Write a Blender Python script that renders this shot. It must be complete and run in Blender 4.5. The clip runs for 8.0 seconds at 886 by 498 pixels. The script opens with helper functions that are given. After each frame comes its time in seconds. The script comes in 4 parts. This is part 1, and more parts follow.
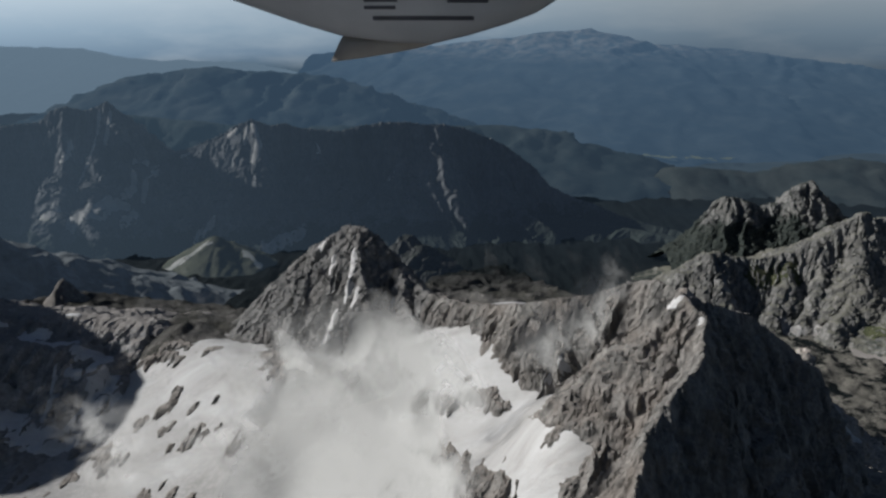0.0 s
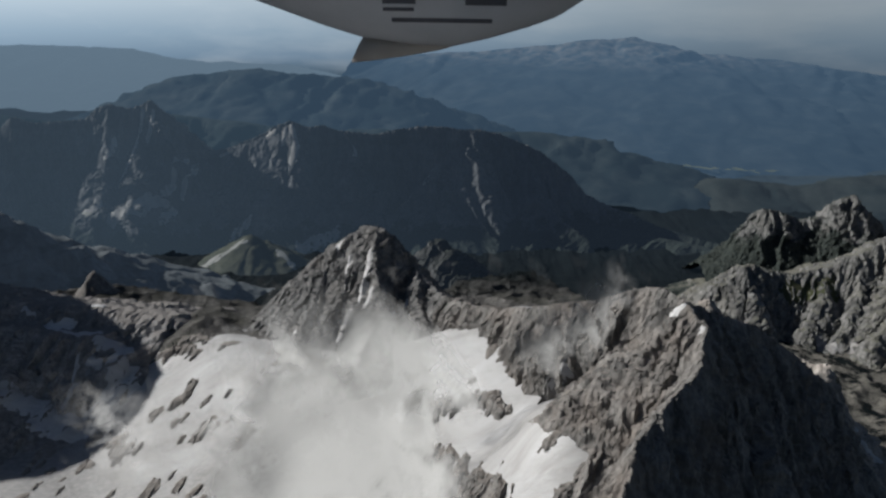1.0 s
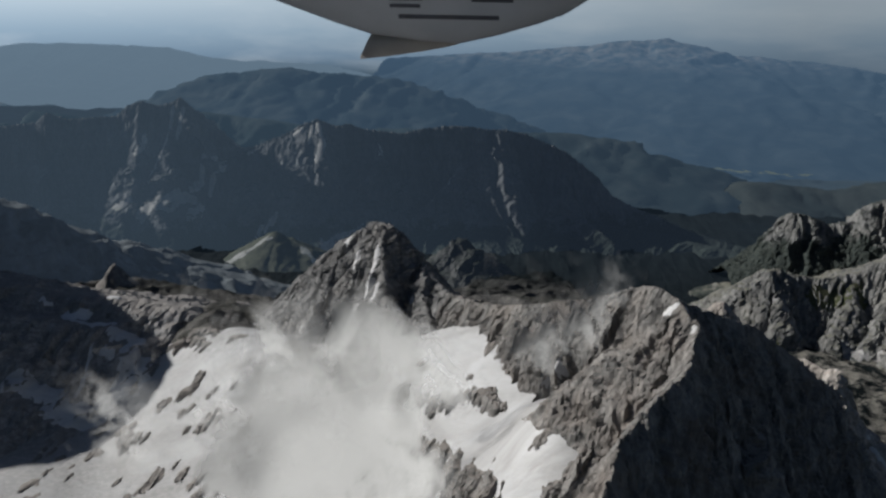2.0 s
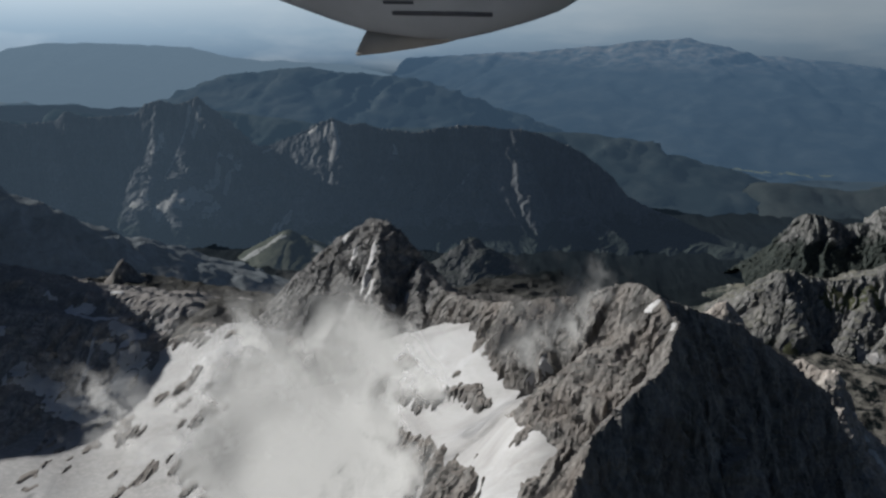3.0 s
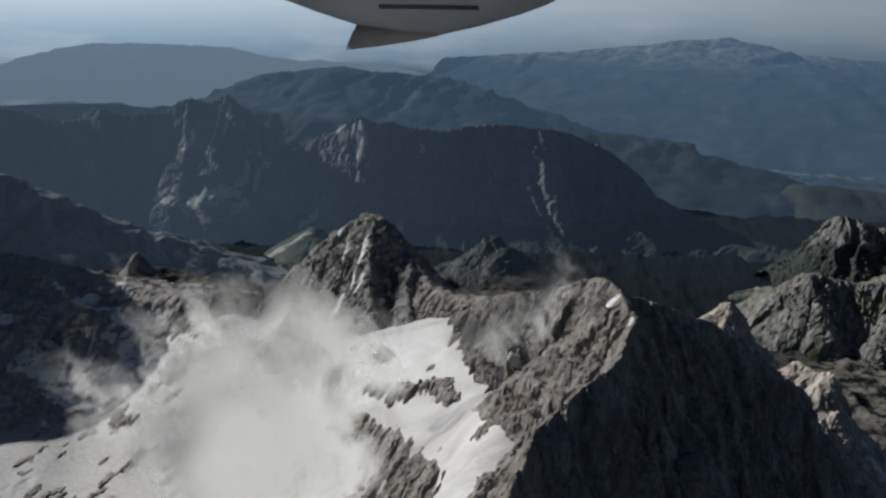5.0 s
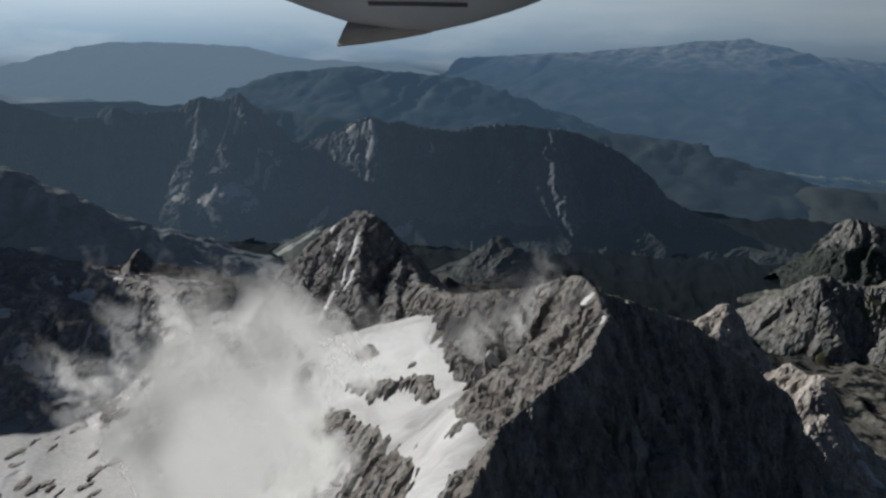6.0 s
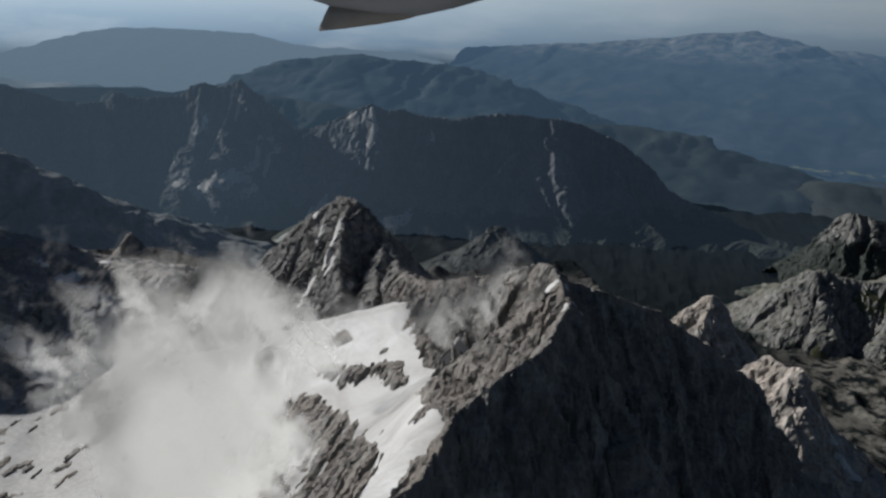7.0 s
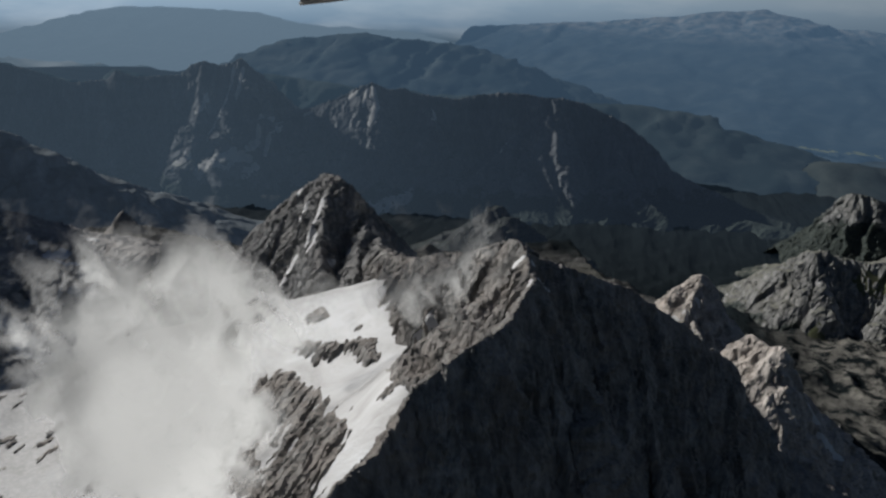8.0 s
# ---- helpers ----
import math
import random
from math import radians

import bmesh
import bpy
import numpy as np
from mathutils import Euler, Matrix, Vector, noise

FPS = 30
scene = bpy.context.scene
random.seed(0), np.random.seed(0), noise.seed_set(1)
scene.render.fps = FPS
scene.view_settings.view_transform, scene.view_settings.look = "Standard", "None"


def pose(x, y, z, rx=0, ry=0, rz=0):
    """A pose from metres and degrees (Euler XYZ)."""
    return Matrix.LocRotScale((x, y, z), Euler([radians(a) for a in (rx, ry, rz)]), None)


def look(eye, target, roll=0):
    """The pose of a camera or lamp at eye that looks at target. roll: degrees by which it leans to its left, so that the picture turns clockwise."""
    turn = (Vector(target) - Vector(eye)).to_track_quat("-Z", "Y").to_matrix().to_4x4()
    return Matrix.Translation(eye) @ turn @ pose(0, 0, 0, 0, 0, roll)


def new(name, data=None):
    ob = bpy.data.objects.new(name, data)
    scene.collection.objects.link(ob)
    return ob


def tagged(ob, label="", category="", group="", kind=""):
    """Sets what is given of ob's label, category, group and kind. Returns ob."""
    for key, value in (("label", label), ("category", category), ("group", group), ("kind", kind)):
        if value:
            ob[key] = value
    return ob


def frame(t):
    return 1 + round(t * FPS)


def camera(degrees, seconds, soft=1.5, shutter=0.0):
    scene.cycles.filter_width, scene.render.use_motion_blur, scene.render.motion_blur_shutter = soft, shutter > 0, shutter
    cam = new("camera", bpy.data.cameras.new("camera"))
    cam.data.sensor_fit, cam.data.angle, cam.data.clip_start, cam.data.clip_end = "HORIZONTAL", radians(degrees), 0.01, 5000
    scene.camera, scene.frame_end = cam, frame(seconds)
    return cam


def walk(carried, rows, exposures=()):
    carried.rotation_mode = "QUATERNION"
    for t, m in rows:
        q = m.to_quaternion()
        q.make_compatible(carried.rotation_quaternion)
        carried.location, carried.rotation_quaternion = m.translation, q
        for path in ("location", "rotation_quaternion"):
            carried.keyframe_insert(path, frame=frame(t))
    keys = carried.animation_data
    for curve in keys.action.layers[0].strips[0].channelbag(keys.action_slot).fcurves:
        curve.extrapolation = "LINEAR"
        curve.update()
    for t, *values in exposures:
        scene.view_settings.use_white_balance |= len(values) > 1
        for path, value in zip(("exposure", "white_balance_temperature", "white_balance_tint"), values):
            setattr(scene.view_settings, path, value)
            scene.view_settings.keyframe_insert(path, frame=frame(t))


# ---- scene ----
cam = camera(58.3, 8.0, soft=2.5)
METRES, EYE, TILT, LEAN, TURN = 120.0, 450.0, -16.0, 0.0, 0.0
ROWS = [
    (0.0, 0.0, 0.0, 0.0, 0.0, -0.0, -0.0),
    (0.5, 0.0584, -0.0007, -0.008, 1.24, -0.16, -0.98),
    (1.0, 0.122, 0.0004, -0.0155, 2.88, 0.38, -1.68),
    (1.5, 0.1813, 0.0041, -0.0227, 4.14, 0.4, -2.26),
    (3.0, 0.3673, 0.0213, -0.0381, 6.63, 0.29, -2.96),
    (3.5, 0.4257, 0.0297, -0.0417, 7.13, 0.3, -3.28),
    (4.0, 0.49, 0.041, -0.0451, 7.48, 0.23, -3.51),
    (4.5, 0.5484, 0.0536, -0.0487, 8.55, 0.16, -3.62),
    (6.0, 0.7332, 0.1002, -0.0549, 10.72, 0.11, -4.21),
    (6.5, 0.7911, 0.1169, -0.0568, 11.0, -0.25, -4.82),
    (7.0, 0.854, 0.1383, -0.0594, 11.2, -0.64, -4.97),
    (7.5, 0.9116, 0.1601, -0.0617, 11.38, -1.23, -4.88),
    (8.0, 0.9722, 0.1867, -0.0642, 11.82, -2.08, -5.12),
]
walk(cam, [(t, pose(0, 0, EYE, TILT, LEAN, TURN) @ pose(METRES * x, METRES * y, METRES * z, 90 + pitch, roll, yaw)) for t, x, y, z, yaw, pitch, roll in ROWS])

# The whole place is drawn at about a third of nature's size, so that the far ranges lie within the lens's reach.

# ---- sky and sun ----
SUN_AZ, SUN_EL = radians(281), radians(28)      # azimuth clockwise from +y: low from the left, a little ahead
world = bpy.data.worlds.new("sky")
scene.world = world
world.use_nodes = True
wt = world.node_tree
bg = wt.nodes["Background"]
sky = wt.nodes.new("ShaderNodeTexSky")
sky.sky_type = "NISHITA"
sky.sun_disc = False
sky.sun_elevation, sky.sun_rotation = SUN_EL, SUN_AZ
sky.altitude, sky.air_density, sky.dust_density, sky.ozone_density = 2500, 1.0, 2.2, 2.0
wt.links.new(sky.outputs[0], bg.inputs[0])
bg.inputs[1].default_value = 0.038
sun = new("sun", bpy.data.lights.new("sun", "SUN"))
sun.data.energy, sun.data.angle, sun.data.color = 5.5, radians(0.55), (1.0, 0.995, 0.975)
SUN_TO = Vector((math.sin(SUN_AZ) * math.cos(SUN_EL), math.cos(SUN_AZ) * math.cos(SUN_EL), math.sin(SUN_EL)))
sun.matrix_world = look((0, 0, 900), Vector((0, 0, 900)) - SUN_TO)

# ---- noise ----
rng = np.random.RandomState(11)
PERM = np.tile(rng.permutation(256), 2)
GRAD = rng.normal(size=(256, 3))
GRAD /= np.linalg.norm(GRAD, axis=1)[:, None]


def grad_noise(p):
    """Gradient noise at the points p (n, 3), about -1 to 1."""
    i = np.floor(p).astype(np.int64)
    f = p - i
    i &= 255
    u = f * f * f * (f * (f * 6 - 15) + 10)
    out = np.zeros(len(p))
    for dx in (0, 1):
        wx = u[:, 0] if dx else 1 - u[:, 0]
        for dy in (0, 1):
            wy = wx * (u[:, 1] if dy else 1 - u[:, 1])
            for dz in (0, 1):
                w = wy * (u[:, 2] if dz else 1 - u[:, 2])
                h = PERM[(PERM[(PERM[(i[:, 0] + dx) & 255] + i[:, 1] + dy) & 255] + i[:, 2] + dz) & 255]
                g = GRAD[h]
                out += w * (g[:, 0] * (f[:, 0] - dx) + g[:, 1] * (f[:, 1] - dy) + g[:, 2] * (f[:, 2] - dz))
    return out * 1.6


def fbm(p, size, octaves=5, gain=0.5):
    p = np.asarray(p, float) / size
    out, amp = np.zeros(len(p)), 1.0
    for k in range(octaves):
        out += amp * grad_noise(p + 17.3 * k)
        p, amp = p * 2.03, amp * gain
    return out


def ridged(p, size, octaves=5, gain=0.5):
    """Sharp crests and round hollows, about 0 to 1.5."""
    p = np.asarray(p, float) / size
    out, amp, last = np.zeros(len(p)), 1.0, 1.0
    for k in range(octaves):
        n = (1 - np.abs(grad_noise(p + 9.7 * k))) ** 2
        out += amp * n * last
        last = np.clip(n * 1.4, 0, 1)
        p, amp = p * 2.1, amp * gain
    return out


def flat(x, y, z=0.0):
    return np.stack([x, y, np.full_like(x, z)], axis=1)


def smoothstep(a, b, v):
    t = np.clip((v - a) / (b - a), 0, 1)
    return t * t * (3 - 2 * t)


def smax(a, b, k):
    h = np.clip(0.5 + 0.5 * (a - b) / k, 0, 1)
    return b + (a - b) * h + k * h * (1 - h)


# ---- land forms ----
class Ridge:
    """A crest line through points (x, y, z) with a flank on either side: its steepness at the crest, and the depth to which it falls."""

    def __init__(self, points, left, right, deep=(300, 300), round_top=1.5):
        self.p, self.left, self.right, self.deep, self.round_top = np.array(points, float), left, right, deep, round_top

    def field(self, x, y):
        """Height, place along the crest and distance from it."""
        best, along, away = np.full_like(x, -1e6), np.zeros_like(x), np.zeros_like(x)
        start = 0.0
        for a, b in zip(self.p[:-1], self.p[1:]):
            d = b - a
            n2 = d[0] ** 2 + d[1] ** 2
            t = np.clip(((x - a[0]) * d[0] + (y - a[1]) * d[1]) / n2, 0, 1)
            px, py = x - (a[0] + t * d[0]), y - (a[1] + t * d[1])
            dist = np.sqrt(px * px + py * py)
            side = (d[0] * py - d[1] * px) / (math.sqrt(n2) * (dist + 1e-6))
            w = 0.5 + 0.5 * np.clip(side * 1.3, -1, 1)
            slope = self.left * w + self.right * (1 - w)
            deep = self.deep[0] * w + self.deep[1] * (1 - w)
            soft = np.sqrt(dist * dist + self.round_top ** 2) - self.round_top
            z = a[2] + t * d[2] - 0.7 * deep * (1 - np.exp(-slope * soft / deep)) - 0.3 * slope * soft
            # round a crest's corners the place along it goes on with the direction
            turn = (px * d[0] + py * d[1]) / math.sqrt(n2)
            hit = z > best
            best = np.where(hit, z, best)
            along = np.where(hit, start + t * math.sqrt(n2) + turn * 0.5 + 400 * (side > 0), along)
            away = np.where(hit, dist, away)
            start += math.sqrt(n2)
        return best, along, away

    def height(self, x, y):
        return self.field(x, y)[0]


def forms(ridges, x, y, k=4.0):
    h, along, away = ridges[0].field(x, y)
    top = h.copy()
    for n, r in enumerate(ridges[1:]):
        z, s, d = r.field(x, y)
        hit = z > top
        top, along, away = np.where(hit, z, top), np.where(hit, s + 900 * (n + 1), along), np.where(hit, d, away)
        h = smax(h, z, k)
    return h, along, away


RIM_X = (-900, -400, -320, -200, -130, -40, 20, 75, 110, 150, 260, 900)     # where the plateau breaks off to the valley behind
RIM_Y = (640, 640, 680, 630, 600, 700, 850, 895, 640, 590, 560, 560)


def base_height(x, y):
    """The land under the peaks: the tilted snow basin, the plateau behind it, the deep valleys and the far plain."""
    basin = 287 + 0.546 * (x - 23) + 0.457 * (y - 314)
    basin = basin + 28 * np.exp(-((x - 62) ** 2 + (y - 274) ** 2) / 620)
    basin = smax(basin, 199 + 0.12 * (x + 240) + 0.25 * (y - 412), 10.0)
    fall = 0.10 + 0.10 * smoothstep(-140, -20, x)
    plateau = 254 - fall * (y - 470) - 26 * smoothstep(500, 620, y) * (1 - smoothstep(-160, -60, x)) + np.clip(x + 60, 0, 160) * 0.35 * (1 - smoothstep(400, 560, y))
    low = -smax(-basin, -plateau, 14.0)
    right = np.maximum(236 - 0.62 * (x - 150) - 0.03 * (y - 430), 20)
    low = -smax(-low, -right, 30.0)
    valley = 44 - 0.030 * (np.clip(y, 900, 2300) - 900)
    drop = smoothstep(0, 260, y - np.interp(x, RIM_X, RIM_Y))
    low = low + (valley - low) * drop
    return np.maximum(low, np.minimum(valley, 30))


# ---- materials ----
def material(name, rough=0.9):
    m = bpy.data.materials.new(name)
    m.use_nodes = True
    t = m.node_tree
    s = t.nodes["Principled BSDF"]
    s.inputs["Roughness"].default_value = rough
    s.inputs["Specular IOR Level"].default_value = 0.2
    return m, t, s


def node(t, kind, **values):
    n = t.nodes.new(kind)
    for k, v in values.items():
        n.inputs[k.replace("_", " ")].default_value = v
    return n


def coords(t, scale=(1, 1, 1), turn=(0, 0, 0)):
    tc = t.nodes.new("ShaderNodeTexCoord")
    mp = t.nodes.new("ShaderNodeMapping")
    mp.inputs["Scale"].default_value = scale
    mp.inputs["Rotation"].default_value = turn
    t.links.new(tc.outputs["Object"], mp.inputs["Vector"])
    return mp.outputs[0]


def noise_tex(t, vec, scale, detail=8, rough=0.6, distort=0.0):
    n = node(t, "ShaderNodeTexNoise", Scale=scale, Detail=detail, Roughness=rough, Distortion=distort)
    t.links.new(vec, n.inputs["Vector"])
    return n.outputs["Fac"]


def ramp(t, fac, stops):
    r = t.nodes.new("ShaderNodeValToRGB")
    e = r.color_ramp.elements
    while len(e) < len(stops):
        e.new(0.5)
    for el, (pos, col) in zip(e, stops):
        el.position, el.color = pos, (*col, 1) if len(col) == 3 else col
    t.links.new(fac, r.inputs[0])
    return r.outputs[0]


def grey(v):
    return (v, v, v)


def mix(t, fac, a, b, how="MIX"):
    n = t.nodes.new("ShaderNodeMix")
    n.data_type, n.blend_type = "RGBA", how
    for sock, v in ((n.inputs[0], fac), (n.inputs[6], a), (n.inputs[7], b)):
        if hasattr(v, "is_linked"):
            t.links.new(v, sock)
        elif isinstance(v, (int, float)):
            sock.default_value = v
        else:
            sock.default_value = (*v, 1)
    return n.outputs[2]


def steepness(t):
    g = t.nodes.new("ShaderNodeNewGeometry")
    sp = t.nodes.new("ShaderNodeSeparateXYZ")
    t.links.new(g.outputs["Normal"], sp.inputs[0])
    return sp.outputs[2]


def height_of(t):
    g = t.nodes.new("ShaderNodeNewGeometry")
    sp = t.nodes.new("ShaderNodeSeparateXYZ")
    t.links.new(g.outputs["Position"], sp.inputs[0])
    return sp.outputs[2]


def bump(t, s, fac, strength, distance):
    b = t.nodes.new("ShaderNodeBump")
    b.inputs["Strength"].default_value, b.inputs["Distance"].default_value = strength, distance
    t.links.new(fac, b.inputs["Height"])
    last = s.inputs["Normal"]
    if last.is_linked:
        t.links.new(last.links[0].from_socket, b.inputs["Normal"])
    t.links.new(b.outputs[0], last)


def rock_material(name, dark, light, warm, scale=1.0, ledge=None, relief=1.0, wooded=None):
    """Weathered limestone: upright streaks, tilted beds, warm stains, and paler rubble where it lies flat."""
    m, t, s = material(name, 0.95)
    streak = noise_tex(t, coords(t, (1, 1, 0.14)), 0.15 * scale, 10, 0.66, 0.5)
    beds = noise_tex(t, coords(t, (0.25, 0.25, 1.6), (0.35, 0.25, 0)), 0.22 * scale, 8, 0.65, 0.4)
    stain = noise_tex(t, coords(t), 0.035 * scale, 6, 0.6)
    col = ramp(t, streak, [(0.36, dark), (0.5, tuple((a + b) / 2 for a, b in zip(dark, light))), (0.64, light)])
    col = mix(t, ramp(t, beds, [(0.42, grey(0)), (0.62, grey(0.35))]), col, tuple(0.6 * a for a in dark))
    col = mix(t, ramp(t, stain, [(0.45, grey(0)), (0.7, grey(0.75))]), col, warm)
    if ledge:
        up = ramp(t, steepness(t), [(0.72, grey(0)), (0.9, grey(0.8))])
        col = mix(t, up, col, ledge)
    if wooded:
        # dwarf pine and forest up to a ragged tree line
        line = node(t, "ShaderNodeMath")
        line.operation, line.inputs[1].default_value = "MULTIPLY_ADD", 140.0
        t.links.new(noise_tex(t, coords(t), 0.03, 8, 0.65), line.inputs[0])
        t.links.new(height_of(t), line.inputs[2])
        tree = node(t, "ShaderNodeMapRange", From_Min=wooded + 60.0, From_Max=wooded + 75.0)
        t.links.new(line.outputs[0], tree.inputs[0])
        pine = ramp(t, noise_tex(t, coords(t), 0.25, 6, 0.7), [(0.4, (0.020, 0.026, 0.025)), (0.65, (0.044, 0.051, 0.043))])
        col = mix(t, tree.outputs[0], pine, col)
    fine = noise_tex(t, coords(t, (1, 1, 0.35)), 0.9 * scale, 7, 0.7)
    col = mix(t, 1.0, col, ramp(t, fine, [(0.3, grey(0.7)), (0.5, grey(0.97)), (0.7, grey(1.18))]), "MULTIPLY")
    t.links.new(col, s.inputs["Base Color"])
    bump(t, s, streak, 0.4 * relief, 1.8 / scale)
    bump(t, s, fine, 0.35 * relief, 0.6 / scale)
    return m


def snow_material(name="old_snow", grimy=True):
    m, t, s = material(name, 0.6)
    n = noise_tex(t, coords(t, (0.5, 1.3, 1), (0, 0, 0.7)), 0.022, 11, 0.62, 1.4)
    fine = noise_tex(t, coords(t, (0.6, 1.4, 1), (0, 0, 0.9)), 0.45, 6, 0.6)
    col = ramp(t, n, [(0.3, (0.31, 0.302, 0.29)), (0.46, (0.42, 0.412, 0.405)), (0.7, (0.50, 0.50, 0.50))])
    if grimy:
        # old, grimy firn lower down
        mr = node(t, "ShaderNodeMapRange", From_Min=250.0, From_Max=332.0)
        lift = t.nodes.new("ShaderNodeMath")
        lift.operation = "MULTIPLY_ADD"
        lift.inputs[1].default_value = 70.0
        t.links.new(n, lift.inputs[0])
        t.links.new(height_of(t), lift.inputs[2])
        t.links.new(lift.outputs[0], mr.inputs[0])
        col = mix(t, mr.outputs[0], mix(t, 1.0, col, (0.52, 0.515, 0.51), "MULTIPLY"), col)
    col = mix(t, ramp(t, fine, [(0.35, grey(0.35)), (0.55, grey(0))]), col, (0.38, 0.36, 0.34))
    t.links.new(col, s.inputs["Base Color"])
    bump(t, s, n, 0.5, 3.0)
    bump(t, s, fine, 0.35, 0.8)
    return m


def ground_material():
    """Scree and thin turf up high, dwarf pine and forest lower down."""
    m, t, s = material("mountain_ground", 1.0)
    s.inputs["Specular IOR Level"].default_value = 0.05
    n1 = noise_tex(t, coords(t), 0.02, 10, 0.65, 0.5)
    n2 = noise_tex(t, coords(t), 0.16, 10, 0.7, 0.8)
    n3 = noise_tex(t, coords(t), 0.006, 6, 0.6)
    scree = ramp(t, n2, [(0.35, (0.055, 0.054, 0.053)), (0.55, (0.115, 0.109, 0.103)), (0.72, (0.22, 0.21, 0.197))])
    turf = ramp(t, n2, [(0.35, (0.045, 0.046, 0.04)), (0.65, (0.10, 0.094, 0.082))])
    high = mix(t, ramp(t, n1, [(0.42, grey(0)), (0.6, grey(1))]), scree, turf)
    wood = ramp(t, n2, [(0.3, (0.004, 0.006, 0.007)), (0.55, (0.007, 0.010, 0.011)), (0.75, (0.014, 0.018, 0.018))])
    bare = ramp(t, n2, [(0.4, (0.12, 0.113, 0.098)), (0.7, (0.25, 0.232, 0.205))])
    g = t.nodes.new("ShaderNodeNewGeometry")
    place = t.nodes.new("ShaderNodeSeparateXYZ")
    t.links.new(g.outputs["Position"], place.inputs[0])
    near_valley = node(t, "ShaderNodeMapRange", From_Min=1180.0, From_Max=1000.0)
    t.links.new(place.outputs[1], near_valley.inputs[0])
    right_hand = node(t, "ShaderNodeMapRange", From_Min=300.0, From_Max=400.0)
    t.links.new(place.outputs[0], right_hand.inputs[0])
    t.links.new(right_hand.outputs[0], near_valley.inputs["To Max"])
    patches = mix(t, near_valley.outputs[0], ramp(t, n1, [(0.72, grey(0)), (0.86, grey(0.3))]), ramp(t, noise_tex(t, coords(t), 0.05, 9, 0.68), [(0.44, grey(0)), (0.54, grey(0.9))]))
    low = mix(t, patches, wood, bare)
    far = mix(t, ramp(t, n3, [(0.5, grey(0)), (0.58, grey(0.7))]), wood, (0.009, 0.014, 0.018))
    h = height_of(t)
    mr = node(t, "ShaderNodeMapRange", From_Min=185.0, From_Max=225.0)
    t.links.new(h, mr.inputs[0])
    mr2 = node(t, "ShaderNodeMapRange", From_Min=8.0, From_Max=30.0)
    t.links.new(h, mr2.inputs[0])
    col = mix(t, mr2.outputs[0], far, low)
    col = mix(t, mr.outputs[0], col, high)
    t.links.new(col, s.inputs["Base Color"])
    # distant valley: blue haze painted as emission, growing along y
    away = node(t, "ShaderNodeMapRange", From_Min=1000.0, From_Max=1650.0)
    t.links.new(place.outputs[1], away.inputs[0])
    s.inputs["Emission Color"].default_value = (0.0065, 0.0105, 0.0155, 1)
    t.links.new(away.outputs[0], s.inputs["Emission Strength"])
    bump(t, s, n2, 1.0, 3.5)
    bump(t, s, noise_tex(t, coords(t), 0.7, 8, 0.7), 0.8, 0.8)
    return m


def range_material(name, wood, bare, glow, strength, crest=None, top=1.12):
    """A far backdrop range with blue haze painted in as emission, brighter with height. crest: the height from which
    bare rock shows.
    """
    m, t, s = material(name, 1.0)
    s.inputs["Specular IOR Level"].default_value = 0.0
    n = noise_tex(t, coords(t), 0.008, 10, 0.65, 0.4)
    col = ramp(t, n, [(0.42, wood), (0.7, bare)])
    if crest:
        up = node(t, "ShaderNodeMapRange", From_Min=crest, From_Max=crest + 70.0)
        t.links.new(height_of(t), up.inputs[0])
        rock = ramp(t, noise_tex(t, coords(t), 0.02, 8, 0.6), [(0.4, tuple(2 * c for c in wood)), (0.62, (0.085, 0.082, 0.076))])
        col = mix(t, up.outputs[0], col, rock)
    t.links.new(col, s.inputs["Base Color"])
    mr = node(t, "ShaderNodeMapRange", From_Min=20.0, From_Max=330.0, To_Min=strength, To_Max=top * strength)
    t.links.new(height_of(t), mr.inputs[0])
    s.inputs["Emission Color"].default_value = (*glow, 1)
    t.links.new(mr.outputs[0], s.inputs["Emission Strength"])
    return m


def plain(name, colour, rough=0.5, metal=0.0, spread=0.15, scale=0.6):
    m, t, s = material(name, rough)
    n = noise_tex(t, coords(t), scale, 6, 0.6)
    t.links.new(ramp(t, n, [(0.35, tuple(c * (1 - spread) for c in colour)), (0.65, tuple(min(1, c * (1 + spread)) for c in colour))]), s.inputs["Base Color"])
    s.inputs["Metallic"].default_value = metal
    s.inputs["Specular IOR Level"].default_value = 0.5
    return m


ROCK = rock_material("grey_limestone", (0.068, 0.066, 0.063), (0.265, 0.252, 0.236), (0.20, 0.172, 0.15), 1.0, (0.215, 0.192, 0.171))
ROCK_PALE = rock_material("pale_limestone", (0.056, 0.057, 0.056), (0.23, 0.225, 0.214), (0.155, 0.147, 0.13), 0.7, (0.13, 0.127, 0.1), wooded=45.0)
ROCK_GREY = rock_material("weathered_grey_rock", (0.07, 0.07, 0.07), (0.235, 0.23, 0.222), (0.165, 0.152, 0.14), 1.0, (0.20, 0.19, 0.178))
ROCK_EDGE = rock_material("brown_grey_rock", (0.14, 0.14, 0.142), (0.34, 0.33, 0.32), (0.24, 0.222, 0.206), 0.8, (0.20, 0.183, 0.168), 0.9)
MEADOW = rock_material("alpine_turf", (0.035, 0.042, 0.02), (0.09, 0.095, 0.05), (0.075, 0.072, 0.045), 0.8, None, 0.4)
ROCK_BEIGE = rock_material("beige_limestone", (0.13, 0.118, 0.107), (0.44, 0.40, 0.36), (0.33, 0.28, 0.24), 1.0, (0.34, 0.30, 0.262))
